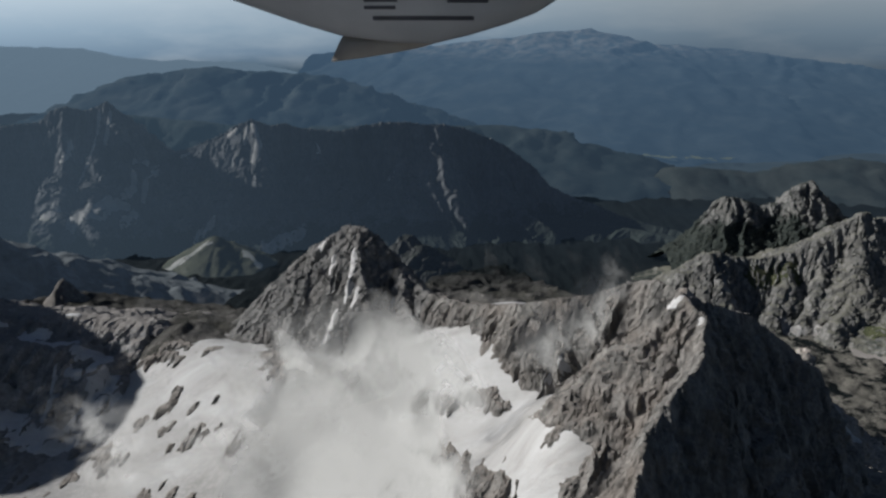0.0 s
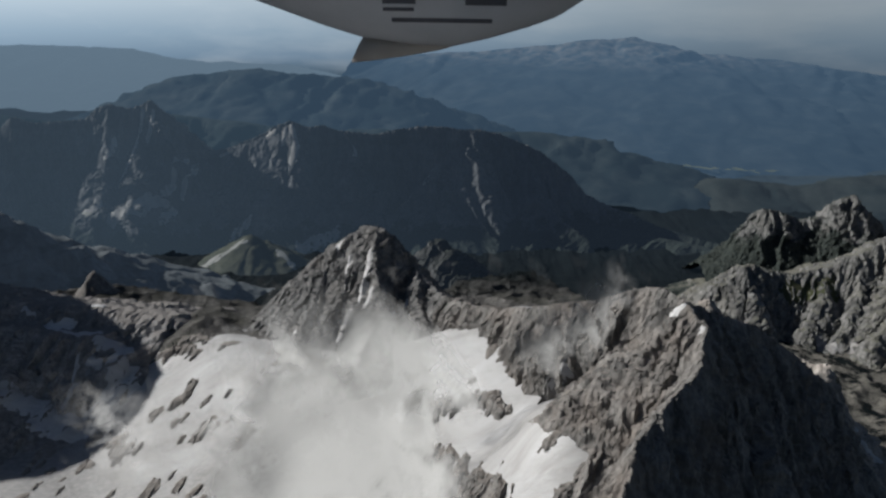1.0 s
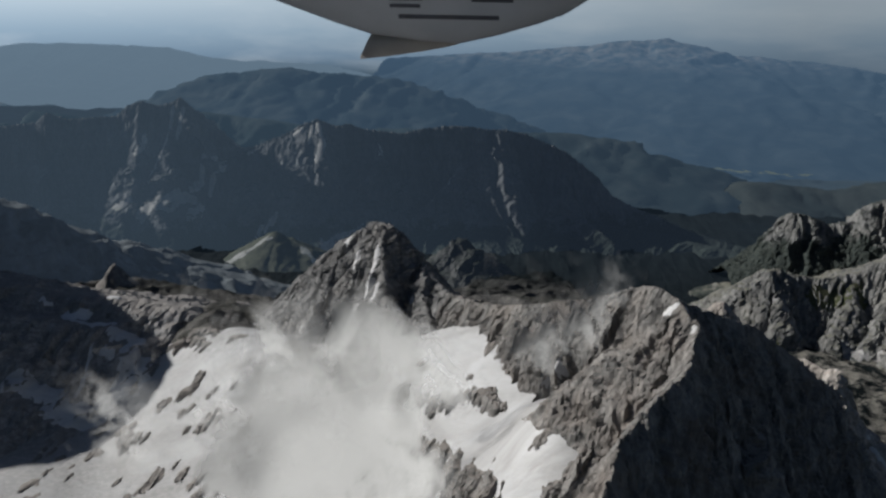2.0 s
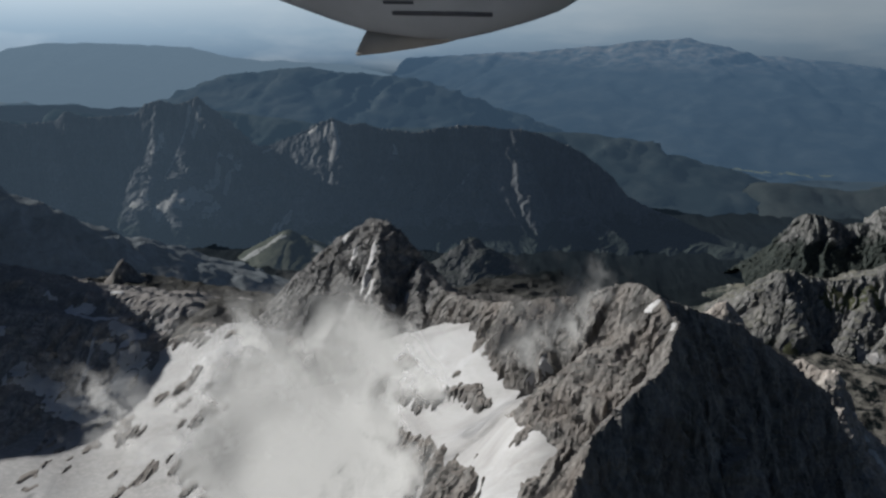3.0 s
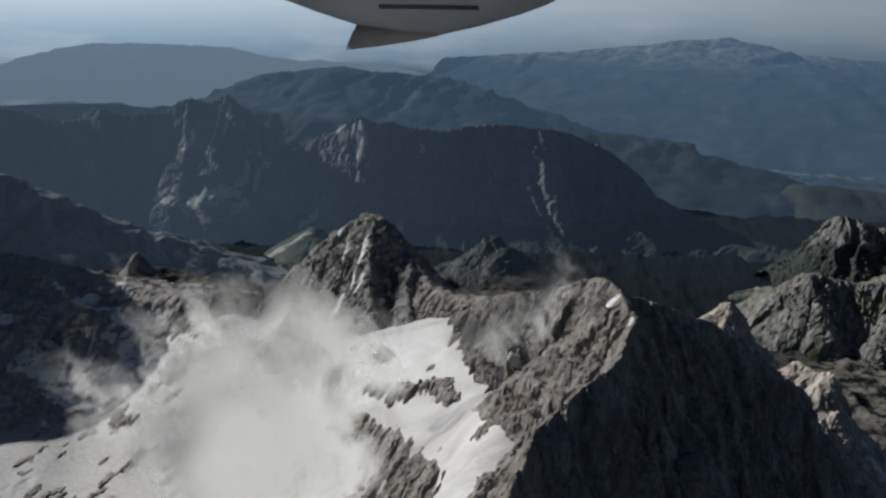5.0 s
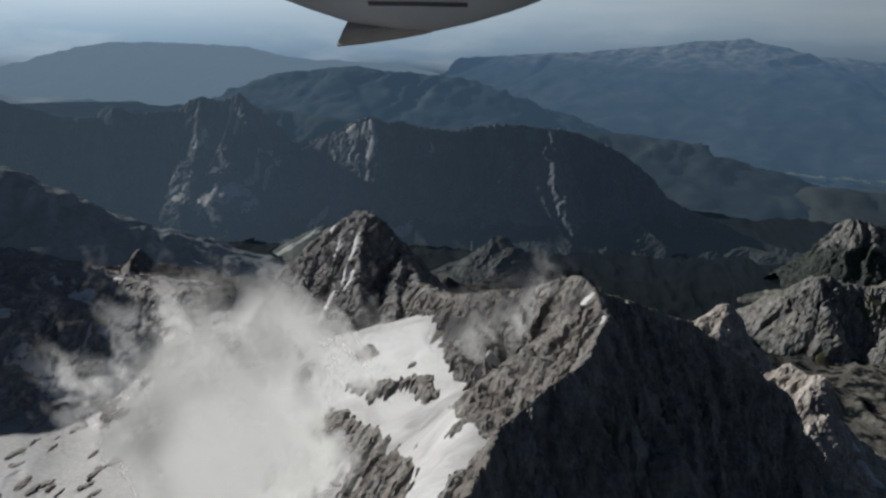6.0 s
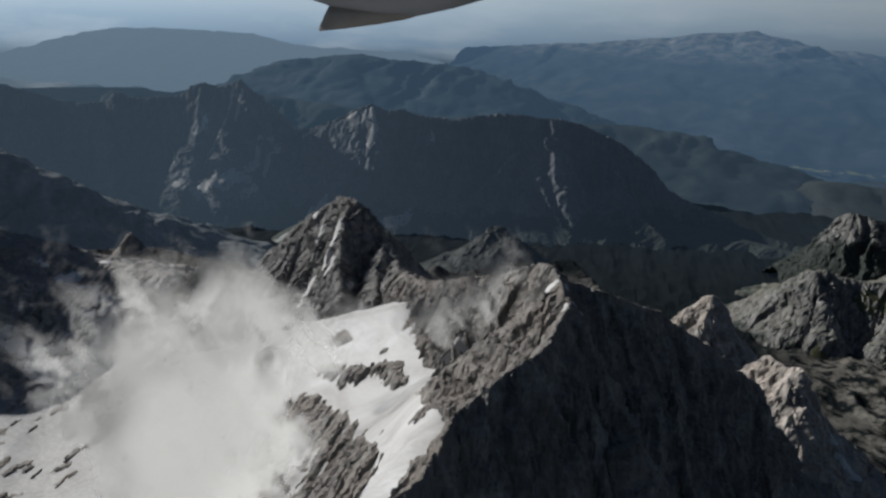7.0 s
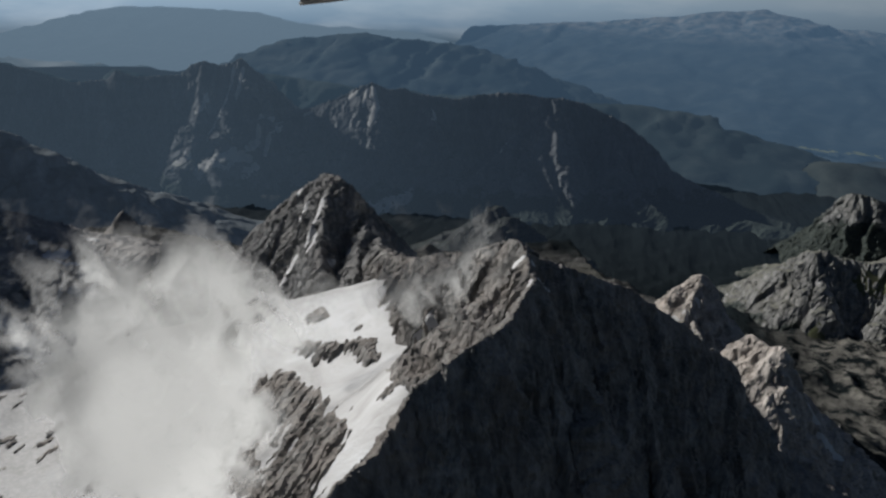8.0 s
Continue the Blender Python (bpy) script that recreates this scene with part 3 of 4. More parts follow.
# buttresses and spurs that come down towards the near valley
WEST_SPURS = [
    [(-647, 1550, 298), (-659, 1528, 244), (-668, 1498, 177), (-683, 1467, 105), (-699, 1440, 34)],
    [(-727, 1530, 287), (-724, 1506, 220), (-735, 1478, 148), (-753, 1450, 60)],
    [(-618, 1556, 266), (-636, 1536, 221), (-650, 1512, 170), (-635, 1480, 95)],
    [(-880, 1512, 260), (-890, 1480, 180), (-880, 1445, 100), (-900, 1410, 40)],
    [(-1040, 1490, 248), (-1030, 1455, 170), (-1050, 1420, 90), (-1040, 1380, 35)],
]
MIDDLE_SPURS = [
    [(-380, 1587, 261), (-425, 1576, 234), (-496, 1558, 206), (-539, 1545, 191), (-576, 1522, 162), (-595, 1490, 101), (-615, 1465, 61), (-688, 1430, 20)],
    [(-550, 1545, 182), (-560, 1512, 120), (-571, 1484, 69), (-602, 1445, 13)],
    [(-372, 1585, 258), (-362, 1560, 206), (-369, 1532, 160), (-390, 1502, 98), (-419, 1470, 40)],
    [(-455, 1572, 222), (-470, 1540, 160), (-480, 1505, 95), (-500, 1470, 40)],
    [(-272, 1600, 240), (-251, 1580, 203), (-235, 1552, 156), (-250, 1522, 105), (-264, 1495, 60)],
]
EAST_SPURS = [
    [(-16, 1642, 245), (-63, 1618, 200), (-97, 1592, 162), (-128, 1567, 132), (-157, 1542, 99), (-200, 1514, 66), (-246, 1486, 54), (-300, 1460, 38)],
    [(-97, 1592, 160), (-50, 1562, 108), (-27, 1532, 57), (7, 1495, 30)],
    [(101, 1656, 216), (118, 1620, 156), (135, 1592, 107), (179, 1560, 75), (222, 1530, 50)],
]
for spur in WEST_SPURS + MIDDLE_SPURS + EAST_SPURS:
    dark_ridges.append(Ridge(spur, 1.6, 1.6, (900, 900), 0.6))
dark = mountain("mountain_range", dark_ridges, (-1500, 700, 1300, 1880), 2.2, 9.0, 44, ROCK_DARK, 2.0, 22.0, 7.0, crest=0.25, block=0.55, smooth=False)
tagged(dark, "dark shaded cliffs of a long massif across the valley", "mountain")
for fan, wide in (([(-606, 1462), (-641, 1442), (-684, 1428)], 11), ([(-585, 1462), (-600, 1440)], 6), ([(-272, 1484), (-306, 1458), (-334, 1440)], 9), ([(-440, 1476), (-470, 1455)], 7), ([(-720, 1440), (-740, 1425)], 8)):
    snow_patch(dark, fan, wide, 1.3, 0.8, "scree_fan", TALUS)
# pale strips: scree in the gullies, and sunlit ribs painted in as pale colour
for streak, wide in (([(-662, 1538), (-666, 1520), (-672, 1500)], 5), ([(-640, 1540), (-648, 1522)], 4), ([(-676, 1495), (-684, 1470)], 5), ([(-712, 1515), (-720, 1490)], 4), ([(-588, 1515), (-596, 1492), (-606, 1470)], 6), ([(-556, 1540), (-564, 1512), (-575, 1490)], 5), ([(-572, 1535), (-580, 1515)], 4),
                     ([(-374, 1580), (-364, 1560), (-368, 1540)], 6), ([(-388, 1578), (-390, 1562)], 4), ([(-252, 1592), (-249, 1580)], 5), ([(-408, 1578), (-424, 1574)], 4), ([(-100, 1590), (-128, 1568), (-158, 1542)], 4), ([(-500, 1556), (-530, 1548)], 3)):
    snow_patch(dark, streak, wide, 1.0, 1.5, "pale_streak", TALUS)

# ---- lower hills in the valley ----
hill_ridges = [Ridge([(-540, 1325, 14), (-483, 1338, 36), (-449, 1350, 59), (-405, 1360, 84), (-386, 1360, 74), (-344, 1350, 60), (-308, 1340, 38), (-275, 1330, 14)], 0.6, 0.75, (150, 150), 5)]
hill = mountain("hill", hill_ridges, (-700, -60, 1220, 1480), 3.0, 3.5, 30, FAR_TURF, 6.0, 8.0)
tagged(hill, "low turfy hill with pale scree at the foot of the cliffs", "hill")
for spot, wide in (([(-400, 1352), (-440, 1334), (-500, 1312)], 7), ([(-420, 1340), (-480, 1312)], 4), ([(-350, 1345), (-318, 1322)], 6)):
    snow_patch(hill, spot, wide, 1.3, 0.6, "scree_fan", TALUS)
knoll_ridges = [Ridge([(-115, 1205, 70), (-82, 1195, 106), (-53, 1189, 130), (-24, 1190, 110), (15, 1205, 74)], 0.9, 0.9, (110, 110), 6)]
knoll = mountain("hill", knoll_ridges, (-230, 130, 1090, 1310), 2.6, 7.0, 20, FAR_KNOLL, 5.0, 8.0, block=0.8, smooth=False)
tagged(knoll, "dark rocky knoll standing in the valley", "hill")
knob_ridges = [Ridge([(40, 905, 146), (60, 903, 156), (68, 903, 165), (76, 905, 155), (100, 910, 140)], 1.2, 1.2, (60, 60), 1.5)]
knob = mountain("rock_pinnacle", knob_ridges, (20, 130, 860, 960), 2.0, 4.0, 20, ROCK, 3.0, 5.0)
tagged(knob, "small grey rock knob on the plateau's edge", "rock")
spike_ridges = [Ridge([(-362, 666, 196), (-345, 664, 212), (-334, 663, 233), (-326, 663, 214), (-300, 664, 198)], 1.5, 1.5, (70, 70), 0.6)]
spike = mountain("rock_spike", spike_ridges, (-380, -270, 610, 700), 1.6, 3.0, 14, ROCK, 2.0, 5.0)
tagged(spike, "pointed grey rock spike on the plateau", "rock")
side_ridges = [Ridge([(-1500, 800, 420), (-900, 760, 350), (-640, 745, 310), (-540, 738, 285), (-490, 745, 262), (-430, 790, 215), (-380, 850, 160), (-330, 920, 110)], 0.7, 1.2, (250, 900), 8),
               # unseen ridge added out of view, shaped to cast shade on the rock band
               Ridge([(-780, 745, 390), (-680, 670, 405), (-600, 600, 426), (-548, 540, 430), (-540, 513, 431), (-540, 492, 417), (-540, 480, 405), (-540, 474, 393), (-540, 469, 345), (-540, 462, 240)], 2.2, 1.6, (900, 900), 2)]
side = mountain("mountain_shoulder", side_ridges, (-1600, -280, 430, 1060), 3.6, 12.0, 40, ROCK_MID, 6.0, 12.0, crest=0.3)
tagged(side, "dark rocky shoulder running down into the valley, with an unseen ridge added for shade", "mountain")

for spot, wide in (([(-560, 700), (-540, 660)], 8), ([(-470, 720), (-440, 690)], 8), ([(-400, 780), (-380, 750)], 7)):
    snow_patch(side, spot, wide, 1.3, 0.6, "scree_fan", ROCK_MID)

# ---- far ranges, backdrops with painted haze ----
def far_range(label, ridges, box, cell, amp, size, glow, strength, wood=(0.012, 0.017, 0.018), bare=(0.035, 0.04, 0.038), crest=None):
    m = range_material("forest_haze_glow", wood, bare, glow, strength, crest, 1.4 if crest else 1.12)
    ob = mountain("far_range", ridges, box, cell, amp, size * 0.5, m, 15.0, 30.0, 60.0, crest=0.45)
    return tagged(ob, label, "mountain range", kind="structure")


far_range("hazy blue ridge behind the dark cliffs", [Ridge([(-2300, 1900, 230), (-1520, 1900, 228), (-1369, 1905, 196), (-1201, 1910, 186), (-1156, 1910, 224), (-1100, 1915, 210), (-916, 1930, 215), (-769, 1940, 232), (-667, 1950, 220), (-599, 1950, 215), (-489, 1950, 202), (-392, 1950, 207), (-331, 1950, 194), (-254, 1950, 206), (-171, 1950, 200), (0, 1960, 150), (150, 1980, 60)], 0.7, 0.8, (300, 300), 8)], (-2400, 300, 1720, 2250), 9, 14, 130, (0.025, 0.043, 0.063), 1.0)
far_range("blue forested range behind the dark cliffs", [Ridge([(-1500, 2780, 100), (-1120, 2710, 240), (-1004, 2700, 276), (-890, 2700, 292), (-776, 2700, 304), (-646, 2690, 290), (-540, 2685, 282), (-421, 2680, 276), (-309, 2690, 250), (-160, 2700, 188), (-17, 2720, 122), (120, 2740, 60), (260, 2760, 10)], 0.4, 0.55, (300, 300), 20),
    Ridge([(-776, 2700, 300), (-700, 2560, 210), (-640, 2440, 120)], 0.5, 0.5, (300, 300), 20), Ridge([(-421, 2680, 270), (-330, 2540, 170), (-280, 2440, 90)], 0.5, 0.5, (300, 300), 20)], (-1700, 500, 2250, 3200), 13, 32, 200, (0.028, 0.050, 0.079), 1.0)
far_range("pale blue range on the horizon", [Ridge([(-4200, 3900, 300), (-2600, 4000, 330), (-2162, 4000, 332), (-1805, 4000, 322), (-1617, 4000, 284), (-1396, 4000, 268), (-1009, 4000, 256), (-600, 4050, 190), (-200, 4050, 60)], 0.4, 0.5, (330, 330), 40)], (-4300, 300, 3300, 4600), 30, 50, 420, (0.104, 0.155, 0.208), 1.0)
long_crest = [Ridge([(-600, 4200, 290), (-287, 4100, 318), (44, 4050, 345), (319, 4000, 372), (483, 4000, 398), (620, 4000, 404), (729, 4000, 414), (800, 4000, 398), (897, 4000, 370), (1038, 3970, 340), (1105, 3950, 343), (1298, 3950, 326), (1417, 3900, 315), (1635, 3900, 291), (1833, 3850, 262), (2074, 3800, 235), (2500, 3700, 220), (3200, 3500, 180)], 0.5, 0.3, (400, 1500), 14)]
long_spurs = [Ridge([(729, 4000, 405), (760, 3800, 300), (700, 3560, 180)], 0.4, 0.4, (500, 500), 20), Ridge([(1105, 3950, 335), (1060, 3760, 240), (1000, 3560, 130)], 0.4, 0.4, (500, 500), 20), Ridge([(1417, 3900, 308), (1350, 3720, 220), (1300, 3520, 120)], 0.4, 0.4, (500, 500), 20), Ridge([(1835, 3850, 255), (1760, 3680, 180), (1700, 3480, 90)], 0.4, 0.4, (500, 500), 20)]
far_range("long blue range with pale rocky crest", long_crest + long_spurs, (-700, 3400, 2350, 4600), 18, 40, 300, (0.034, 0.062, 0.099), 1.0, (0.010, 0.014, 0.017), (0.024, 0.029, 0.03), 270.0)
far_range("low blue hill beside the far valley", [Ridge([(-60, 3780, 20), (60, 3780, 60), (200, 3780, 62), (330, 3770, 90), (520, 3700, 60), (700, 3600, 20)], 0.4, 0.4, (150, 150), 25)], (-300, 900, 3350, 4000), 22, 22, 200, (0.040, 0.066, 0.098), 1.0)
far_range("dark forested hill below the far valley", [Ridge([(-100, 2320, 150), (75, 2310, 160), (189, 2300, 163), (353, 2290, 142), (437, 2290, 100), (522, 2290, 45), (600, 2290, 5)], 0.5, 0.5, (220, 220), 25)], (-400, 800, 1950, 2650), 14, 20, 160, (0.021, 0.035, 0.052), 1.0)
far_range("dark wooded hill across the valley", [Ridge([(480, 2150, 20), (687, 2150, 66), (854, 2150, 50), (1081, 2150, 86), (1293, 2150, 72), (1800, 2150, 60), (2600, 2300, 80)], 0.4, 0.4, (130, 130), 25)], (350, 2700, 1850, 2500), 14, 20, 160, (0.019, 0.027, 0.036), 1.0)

# pale fields and villages along the far valley, their haze painted in as emission
FIELDS = range_material("fields_haze_glow", (0.02, 0.025, 0.02), (0.05, 0.055, 0.04), (0.062, 0.085, 0.098), 1.0)
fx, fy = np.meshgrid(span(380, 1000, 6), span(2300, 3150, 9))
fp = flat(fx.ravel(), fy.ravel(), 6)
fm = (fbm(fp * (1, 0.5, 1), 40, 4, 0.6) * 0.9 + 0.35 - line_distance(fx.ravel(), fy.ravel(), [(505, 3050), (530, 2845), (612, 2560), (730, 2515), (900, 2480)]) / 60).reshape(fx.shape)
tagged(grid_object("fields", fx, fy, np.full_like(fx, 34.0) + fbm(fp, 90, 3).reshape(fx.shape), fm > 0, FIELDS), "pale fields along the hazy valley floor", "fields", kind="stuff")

# an added glowing sheet as painted haze on the far valley floor, and the haze over the horizon
HAZE_FLOOR = range_material("floor_haze_glow", (0.008, 0.012, 0.013), (0.022, 0.028, 0.030), (0.036, 0.056, 0.080), 1.0)
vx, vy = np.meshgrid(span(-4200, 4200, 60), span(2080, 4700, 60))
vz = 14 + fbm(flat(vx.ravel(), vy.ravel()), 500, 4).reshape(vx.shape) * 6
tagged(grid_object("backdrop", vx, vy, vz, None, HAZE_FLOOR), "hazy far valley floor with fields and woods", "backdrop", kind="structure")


def horizon_haze():
    m = bpy.data.materials.new("horizon_haze")
    m.use_nodes = True
    t = m.node_tree
    t.nodes.clear()
    out = t.nodes.new("ShaderNodeOutputMaterial")
    # sky haze painted as glow: a height gradient, brightened towards the sun's side
    e = node(t, "ShaderNodeEmission", Strength=1.0)
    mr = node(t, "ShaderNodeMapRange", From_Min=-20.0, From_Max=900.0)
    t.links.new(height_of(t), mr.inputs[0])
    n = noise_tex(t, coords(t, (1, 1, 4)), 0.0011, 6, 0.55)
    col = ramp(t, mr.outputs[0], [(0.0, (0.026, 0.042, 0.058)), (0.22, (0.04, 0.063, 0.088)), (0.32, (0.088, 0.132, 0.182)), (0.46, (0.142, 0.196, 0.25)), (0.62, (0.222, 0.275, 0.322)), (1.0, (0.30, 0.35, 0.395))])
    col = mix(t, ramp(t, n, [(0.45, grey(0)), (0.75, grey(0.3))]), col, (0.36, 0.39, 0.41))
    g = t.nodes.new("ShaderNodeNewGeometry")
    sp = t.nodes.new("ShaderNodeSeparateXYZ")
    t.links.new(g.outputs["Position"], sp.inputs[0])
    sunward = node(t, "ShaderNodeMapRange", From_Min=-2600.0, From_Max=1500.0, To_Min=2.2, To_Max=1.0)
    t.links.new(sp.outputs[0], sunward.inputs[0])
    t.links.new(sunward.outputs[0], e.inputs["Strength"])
    t.links.new(col, e.inputs[0])
    t.links.new(e.outputs[0], out.inputs[0])
    return m


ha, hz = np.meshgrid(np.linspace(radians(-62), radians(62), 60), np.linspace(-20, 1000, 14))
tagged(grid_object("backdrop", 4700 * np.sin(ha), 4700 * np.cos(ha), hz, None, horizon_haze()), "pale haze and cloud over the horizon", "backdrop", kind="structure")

# ---- the plateau's broken edge ----
edge_ridges = [Ridge([(-560, 560, 272), (-420, 535, 266), (-317, 512, 261), (-280, 510, 259), (-251, 512, 257), (-225, 506, 258), (-200, 498, 256), (-176, 492, 250)], 0.42, 0.62, (600, 900), 6),
               Ridge([(-420, 500, 256), (-317, 486, 253), (-274, 480, 251), (-239, 473, 249), (-218, 464, 246), (-205, 456, 238)], 0.2, 1.05, (600, 900), 3),
               Ridge([(-239, 473, 249), (-230, 450, 230), (-222, 428, 207)], 1.0, 1.0, (600, 900), 3), Ridge([(-290, 480, 252), (-283, 452, 230), (-274, 430, 204)], 1.0, 1.0, (600, 900), 3)]
edge = mountain("rock_band", edge_ridges, (-520, -150, 360, 600), 1.1, 3.6, 15, ROCK_EDGE, 3.0, 3.0, 5.0, block=0.9, smooth=False, mound=3.5)
tagged(edge, "dark broken rock band along the plateau's edge, with snow patches", "cliff")
for spot, wide in (([(-276, 488), (-264, 490)], 4.5), ([(-264, 480), (-252, 478), (-240, 479)], 3.5), ([(-236, 472), (-224, 468), (-213, 466)], 4.5), ([(-216, 458), (-212, 446), (-216, 434), (-226, 424)], 5.5), ([(-244, 462), (-241, 448), (-244, 436)], 1.6), ([(-236, 458), (-228, 456)], 3),
                   ([(-290, 440), (-272, 438), (-262, 436)], 6), ([(-256, 430), (-238, 424), (-222, 420)], 7), ([(-205, 452), (-199, 440)], 3.5), ([(-254, 508), (-248, 507)], 2), ([(-300, 500), (-294, 498)], 2.2), ([(-330, 470), (-316, 466)], 4), ([(-186, 484), (-178, 482)], 3), ([(-172, 490), (-166, 488)], 2.4)):
    snow_patch(edge, spot, wide, 1.3, 0.6)

# ---- the snowfield in the basin ----
def snow_mask(x, y):
    """Above 0 where snow lies in the basin."""
    p = flat(x, y, 5)
    n = fbm(p, 40, 5, 0.6) * 1.6 + fbm(p, 8, 3) * 0.7
    reach = smoothstep(-380, -330, x) * (1 - smoothstep(66, 76, x)) * (1 - smoothstep(446, 486, y + 0.10 * (x + 130)))
    return reach * 7 - 3.6 + n


sx, sy = np.meshgrid(span(-400, 80, 1.2), span(170, 520, 1.2))
sm = snow_mask(sx.ravel(), sy.ravel()).reshape(sx.shape)
sz = base_height(sx.ravel(), sy.ravel()).reshape(sx.shape) + 1.6 + np.clip(sm, -6, 2.2) + fbm(flat(sx.ravel(), sy.ravel()), 60, 3).reshape(sx.shape) * 1.2
snow = tagged(grid_object("snowfield", sx, sy, sz, sm > -3.9, SNOW), "sunlit white snowfield filling the rocky basin", "snowfield", kind="structure")

# rock standing out of the snow
pick = random.Random(5)
for k in range(84):
    x0, y0 = pick.uniform(-250, -70), pick.uniform(290, 415)
    turn, long = pick.uniform(0.3, 1.2), pick.uniform(1.5, 6)
    outcrop([(x0, y0), (x0 - long * math.cos(turn), y0 - long * math.sin(turn))], pick.uniform(0.9, 1.6) * pick.choice((1, 1, 1.4, 2.2)), pick.uniform(0.8, 1.6), 0.7, "small dark rock poking through the snow", 3.9)
outcrop([(-32, 306), (-26, 292), (-17, 275), (-10, 262)], 5.0, 3.5, 0.6, "ribbed rock rib beside a strip of snow")
outcrop([(-47, 302), (-45, 297)], 1.6, 1.5)
outcrop([(-52, 283), (-49, 277)], 1.8, 1.5)
outcrop([(-38, 292), (-33, 284)], 2.4, 2.0)
band = outcrop([(-26, 311), (-10, 298), (3, 284), (9, 270), (8, 256)], 15, 4.5, 0.6, "steep ribbed rock step below the upper snow bowl")
outcrop([(14, 322), (20, 317), (25, 309)], 4.0, 4.0)
outcrop([(-17, 335), (-6, 328), (6, 323)], 4.5, 4.0)
outcrop([(9, 334), (11, 333)], 2.0, 2.5)
outcrop([(19, 345), (24, 349)], 3.0, 3.0)
outcrop([(-98, 428), (-90, 412), (-78, 396), (-62, 380)], 9.0, 6.0)
outcrop([(-18, 356), (-12, 351)], 5.0, 3.5)
outcrop([(-163, 411), (-156, 413), (-154, 421)], 4.5, 3.5)
outcrop([(-198, 404), (-190, 398), (-188, 388)], 4.5, 3.5)
outcrop([(-186, 462), (-172, 456), (-162, 449)], 5.5, 4.0)
outcrop([(-174, 468), (-160, 462)], 4.5, 3.5)
outcrop([(-145, 449), (-136, 447)], 4.5, 3.0)
outcrop([(-86, 342), (-82, 330)], 4.5, 2.5)
outcrop([(-30, 299), (-28, 293)], 2.0, 1.5)
outcrop([(-54, 308), (-50, 305)], 2.0, 1.5)
outcrop([(50, 279), (42, 275)], 2.5, 2.0)
outcrop([(60, 262), (48, 252), (38, 244), (26, 236)], 5.0, 6.0, 0.7, "ribbed rock spur between two tongues of snow")

# ---- cloud and mist ----
def cloud_material(name, bite, tint=(0.25, 0.249, 0.245)):
    """Loose vapour: white and letting light through, as dense as it is thick, and torn by turbulence."""
    m = bpy.data.materials.new(name)
    m.use_nodes = True
    t = m.node_tree
    t.nodes.clear()
    out = t.nodes.new("ShaderNodeOutputMaterial")
    geo = t.nodes.new("ShaderNodeNewGeometry")
    thick = t.nodes.new("ShaderNodeAttribute")
    thick.attribute_name = "thickness"
    n = noise_tex(t, geo.outputs["Position"], 0.11, 8, 0.65, 0.8)
    torn = node(t, "ShaderNodeMapRange", From_Min=0.3, From_Max=0.7, To_Min=1 - bite, To_Max=1 + bite)
    t.links.new(n, torn.inputs[0])
    alpha = t.nodes.new("ShaderNodeMath")
    alpha.operation, alpha.use_clamp = "MULTIPLY", True
    t.links.new(thick.outputs["Fac"], alpha.inputs[0])
    t.links.new(torn.outputs[0], alpha.inputs[1])
    # light scatters through vapour and leaves it evenly: shade it as one layer that faces the sun
    white = node(t, "ShaderNodeBsdfDiffuse", Color=(*tint, 1))
    glow = node(t, "ShaderNodeBsdfTranslucent", Color=(*tint, 1))
    both = t.nodes.new("ShaderNodeAddShader")
    for bsdf, way in ((white, 1), (glow, -1)):
        level = node(t, "ShaderNodeCombineXYZ", X=-0.5 * way, Y=0.5 * way, Z=0.7 * way)
        t.links.new(level.outputs[0], bsdf.inputs["Normal"])
    t.links.new(white.outputs[0], both.inputs[0])
    t.links.new(glow.outputs[0], both.inputs[1])
    clear = t.nodes.new("ShaderNodeBsdfTransparent")
    mixed = t.nodes.new("ShaderNodeMixShader")
    t.links.new(alpha.outputs[0], mixed.inputs[0])
    t.links.new(clear.outputs[0], mixed.inputs[1])
    t.links.new(both.outputs[0], mixed.inputs[2])
    t.links.new(mixed.outputs[0], out.inputs[0])
    return m


CLOUD = cloud_material("cloud_vapour", 0.12)
WISP = cloud_material("torn_wisp", 0.35)


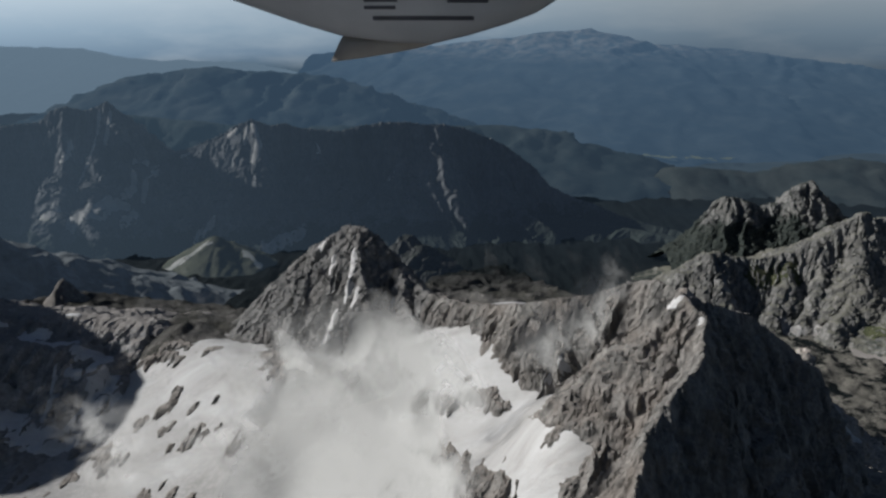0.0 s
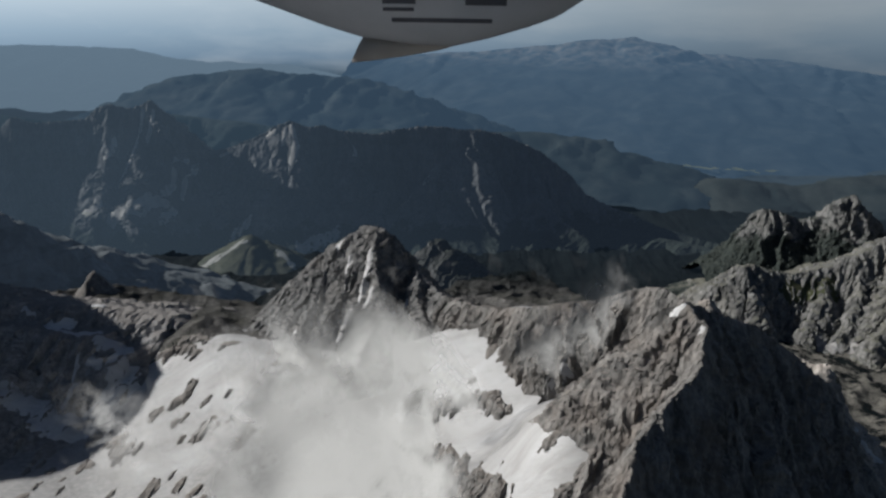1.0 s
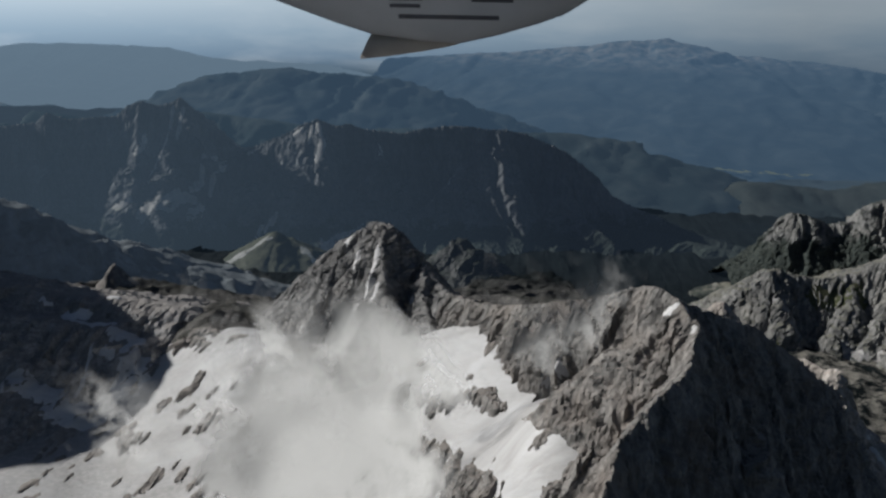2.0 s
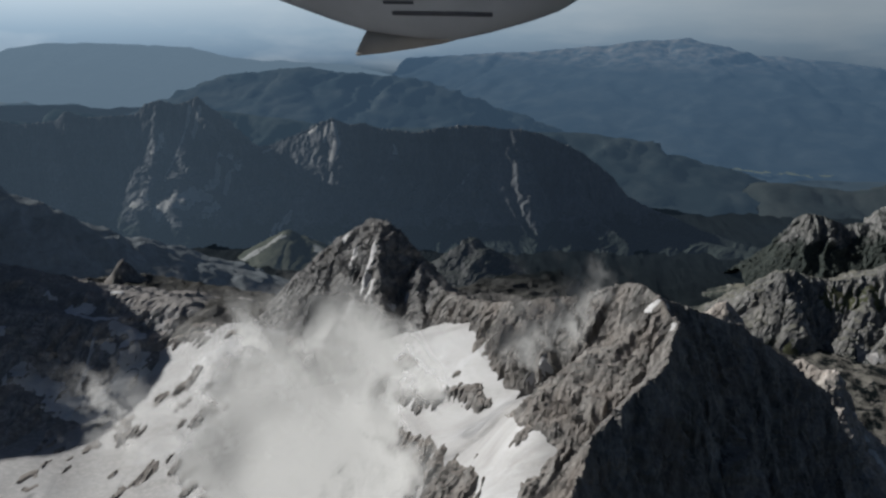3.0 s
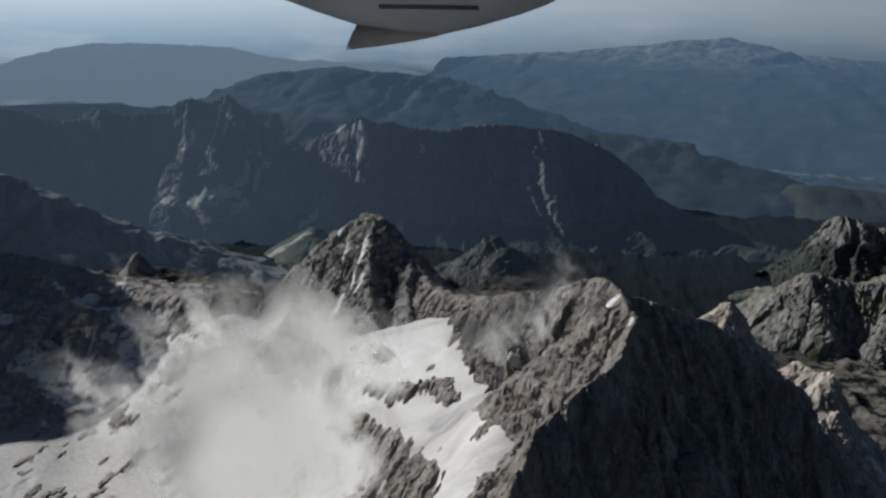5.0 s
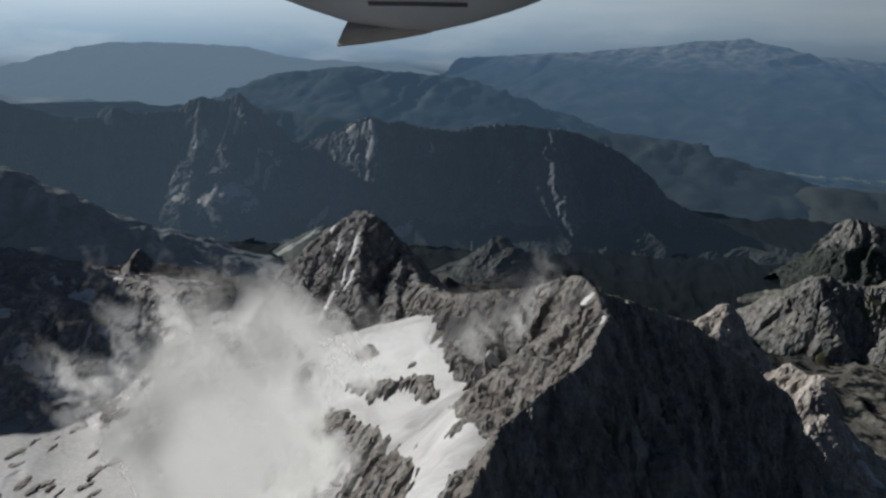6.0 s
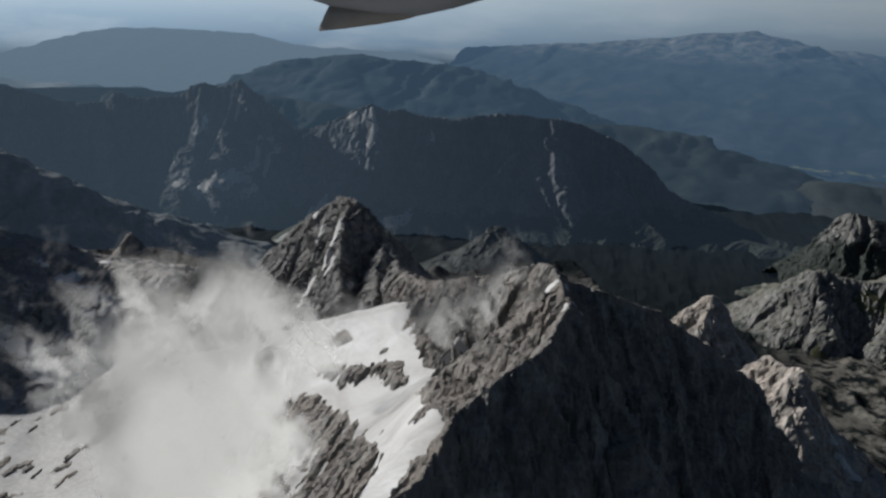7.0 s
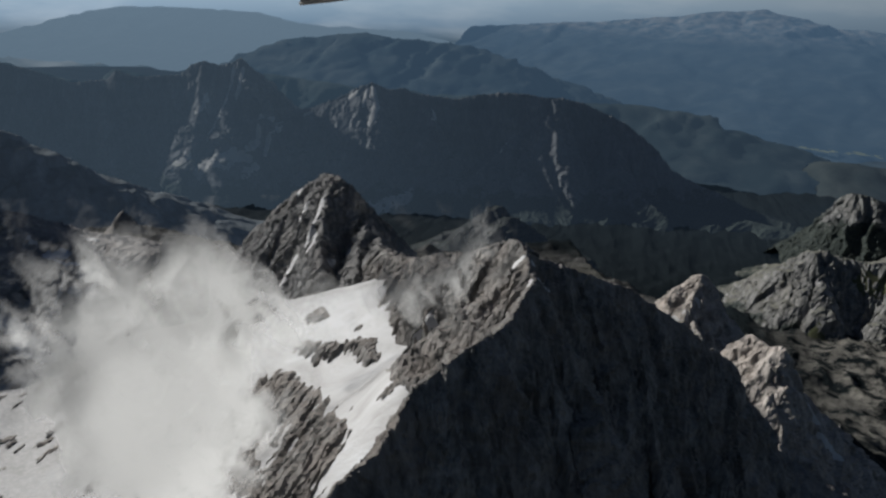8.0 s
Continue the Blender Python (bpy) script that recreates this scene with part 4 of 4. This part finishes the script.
def cloud(label, puffs, mat, dense, tear, streak, deep=0.7, seed=0.0):
    """A body of vapour with a billowing near side and far side: puffs (x, y, z, radius), how dense, how torn, and how much drawn out upwards."""
    c = np.mean([p[:3] for p in puffs], axis=0)
    ahead = np.array([c[0] - 58, c[1] - 3, 0.45 * (c[2] - 443)])
    ahead /= np.linalg.norm(ahead)
    right = np.cross(ahead, (0, 0, 1))
    right /= np.linalg.norm(right)
    up = np.cross(right, ahead)
    flatp = [((np.array(p[:3]) - c) @ right, (np.array(p[:3]) - c) @ up, (np.array(p[:3]) - c) @ ahead, p[3]) for p in puffs]
    cell = 1.1
    u, w = np.meshgrid(span(min(p[0] - 1.5 * p[3] for p in flatp), max(p[0] + 1.5 * p[3] for p in flatp), cell), span(min(p[1] - 1.5 * p[3] for p in flatp), max(p[1] + 1.6 * p[3] for p in flatp), cell))
    q = np.stack([u.ravel() + 0.35 * w.ravel(), w.ravel() / streak, np.full(u.size, 40.0 + seed)], axis=1)
    size = np.mean([p[3] for p in puffs])
    warp = np.stack([fbm(q, size, 4), fbm(q + 50, size, 4), np.zeros(len(q))], axis=1) * size * 0.45
    uu, ww = u + warp[:, 0].reshape(u.shape) * 0.6, w + warp[:, 1].reshape(u.shape) * streak * 0.6
    body, mid, weight = np.zeros_like(u), np.zeros_like(u), np.full_like(u, 1e-3)
    for a, b, e, r in flatp:
        k = np.clip(1 - np.hypot(uu - a, ww - b) / (1.25 * r), 0, 1) ** 1.5
        body += k * r / size
        mid += k * e
        weight += k
    mid /= weight
    torn = fbm(q + warp, size * 0.7, 6, 0.6).reshape(u.shape)
    amount = np.clip(body * (1 + tear * torn) + 0.12 * tear * torn - 0.05, 0, None)
    alpha = 1 - np.exp(-dense * amount)
    keep = amount > 0.0
    bulge = blur(np.sqrt(np.clip(body, 0, 1.6)), 40) * size * deep
    top = tagged(new("cloud"), label, "cloud")
    for name, way, share in (("near_side", -1, 1.0), ("far_side", 1, 0.06)):
        d = way * np.maximum(bulge, 0.1)
        pos = c + u[..., None] * right + w[..., None] * up + d[..., None] * ahead
        ob = grid_object(name, pos[..., 0], pos[..., 1], pos[..., 2], blur(keep.astype(float), 1) > 0, mat, top)
        used = (blur(keep.astype(float), 1) > 0)
        idx = np.arange(u.size).reshape(u.shape)
        quads = np.stack([idx[:-1, :-1], idx[:-1, 1:], idx[1:, 1:], idx[1:, :-1]], axis=-1).reshape(-1, 4)
        quads = quads[used.ravel()[quads].all(axis=1)]
        at = ob.data.attributes.new("thickness", "FLOAT", "POINT")
        at.data.foreach_set("value", (alpha.ravel()[np.unique(quads)] * share).astype(np.float32))
    return top


cloud("bright white cloud rising from the snow basin", [
    (-23, 246, 300, 28), (-36, 248, 281, 31), (-17, 246, 325, 20), (-45, 248, 314, 22), (-57, 252, 294, 24), (-6, 248, 282, 17), (-34, 244, 337, 15), (-59, 250, 325, 14),
    (-29, 222, 268, 24), (-14, 250, 344, 12), (-4, 250, 335, 13), (6, 255, 326, 12), (-25, 248, 346, 11), (-46, 246, 340, 12)], CLOUD, 3.0, 0.75, 1.3, 0.3)
cloud("torn wisps at the cloud's upper edge", [(-45, 227, 348, 15), (-62, 236, 342, 14), (-24, 236, 338, 12), (-80, 250, 326, 13), (-6, 248, 322, 12)], WISP, 0.6, 1.5, 1.6, 0.25, 3.0)
cloud("thin mist drifting across the snowfield", [(-1, 296, 308, 24), (-24, 300, 301, 22), (-65, 307, 280, 28)], WISP, 0.4, 1.3, 1.0, 0.25, 7.0)
cloud("torn wisp of mist over the lower snow", [(-150, 322, 264, 18), (-165, 330, 276, 14), (-140, 318, 254, 12)], WISP, 0.42, 1.2, 0.8, 0.25, 9.0)
cloud("thin mist clinging to the summit ridge", [(66, 304, 342, 11), (56, 308, 332, 14), (38, 318, 322, 14), (68, 300, 354, 6)], WISP, 0.8, 1.4, 1.8, 0.25, 12.0)


# ---- the aircraft overhead ----
def part(name, bm, mat, parent, label=""):
    me = bpy.data.meshes.new(name)
    bm.to_mesh(me)
    bm.free()
    me.materials.append(mat)
    for f in me.polygons:
        f.use_smooth = True
    ob = new(name, me)
    ob.parent = parent
    if label:
        ob["label"] = label
    return ob


WHITE = plain("white_gelcoat", (0.46, 0.49, 0.54), 0.25, 0.0, 0.04, 0.05)
FIN = plain("beige_gelcoat", (0.34, 0.32, 0.30), 0.45, 0.0, 0.06, 0.08)
MARK = plain("dark_marking", (0.035, 0.045, 0.07), 0.4, 0.0, 0.2, 0.1)
YC = 448.0
KEEL_X = (-190, -150, -115, -93, -75, -54, -26, -6, 14, 36, 51, 61, 80, 120)
KEEL_Z = (492, 473, 461.5, 454, 448, 442, 438.8, 438, 442.5, 449, 454.5, 461, 474, 520)


def hull_y(x, z):
    """How far the skin stands out from the centre plane at a height."""
    low, top = np.interp(x, KEEL_X, KEEL_Z), 525.0
    f = min(max((z - low) / (top - low), 0.0), 1.0)
    return 46.0 * math.sqrt(max(0.0, 1 - (1 - f) ** 2)) * (1 - max(0.0, (x - 40) / 85) ** 2 * 0.9) * (1 - max(0.0, (-80 - x) / 115) ** 2 * 0.85)


def hull_mesh():
    bm = bmesh.new()
    rings = []
    for x in np.linspace(-190, 119, 90):
        low = np.interp(x, KEEL_X, KEEL_Z)
        ring = []
        for k in range(48):
            a = 2 * math.pi * k / 48
            z = low + (525 - low) * (0.5 - 0.5 * math.cos(a))
            ring.append(bm.verts.new((x, YC + math.copysign(hull_y(x, z), -math.sin(a)) * (1 if k not in (0, 24) else 0) * (1 if z < 500 else (525 - z) / 25), z)))
        rings.append(ring)
    for r, q in zip(rings[:-1], rings[1:]):
        for k in range(48):
            bm.faces.new((r[k], r[(k + 1) % 48], q[(k + 1) % 48], q[k]))
    bm.faces.new(rings[0][::-1])
    bm.faces.new(rings[-1])
    bmesh.ops.recalc_face_normals(bm, faces=bm.faces[:])
    return bm


def slab(points, thick, y):
    """A flat piece with rounded edges, from its outline in x and z."""
    bm = bmesh.new()
    front = [bm.verts.new((x, y - thick / 2, z)) for x, z in points]
    back = [bm.verts.new((x, y + thick / 2, z)) for x, z in points]
    n = len(points)
    bm.faces.new(front)
    bm.faces.new(back[::-1])
    for k in range(n):
        bm.faces.new((front[k], back[k], back[(k + 1) % n], front[(k + 1) % n]))
    bmesh.ops.recalc_face_normals(bm, faces=bm.faces[:])
    bmesh.ops.bevel(bm, geom=bm.edges[:], offset=thick * 0.2, segments=2, affect="EDGES")
    return bm


def marking(x0, x1, z0, z1):
    """A dark painted bar that follows the hull's skin."""
    bm = bmesh.new()
    rows = []
    for z in np.linspace(z0, z1, 5):
        rows.append([bm.verts.new((x, YC - hull_y(x, z) - 0.25, z)) for x in np.linspace(x0, x1, 14)])
    for r, q in zip(rows[:-1], rows[1:]):
        for k in range(13):
            bm.faces.new((r[k], r[k + 1], q[k + 1], q[k]))
    return bm


aircraft = tagged(new("aircraft"), "white aircraft belly with a beige tail fin and dark markings overhead", "aircraft")
aircraft.location = (0, 0, 0)
part("hull", hull_mesh(), WHITE, aircraft)
part("fin", slab([(-54, 443), (-56.5, 439), (-61.5, 428.5), (-45, 430.5), (-26, 433.5), (-12, 436.2), (-5, 438.2), (-12, 440.5), (-26, 441.5), (-40, 442.5)], 4.0, YC), FIN, aircraft, "beige-grey tail fin")
PALE = plain("pale_beige_gelcoat", (0.52, 0.47, 0.38), 0.4, 0.0, 0.06, 0.08)
part("fin_root", slab([(-53, 442), (-36, 440.5), (-20, 438.8), (-6, 438), (-8, 441), (-24, 442.2), (-40, 444), (-55, 449)], 8.0, YC), PALE, aircraft, "pale beige fairing over the fin's root")
for bar in ((-40, -23, 459.3, 462.5), (-40, -24, 455.8, 457.6), (2, 23, 459, 463), (-36, 16, 450.4, 452.6)):
    part("marking", marking(*bar), MARK, aircraft, "dark painted bar")
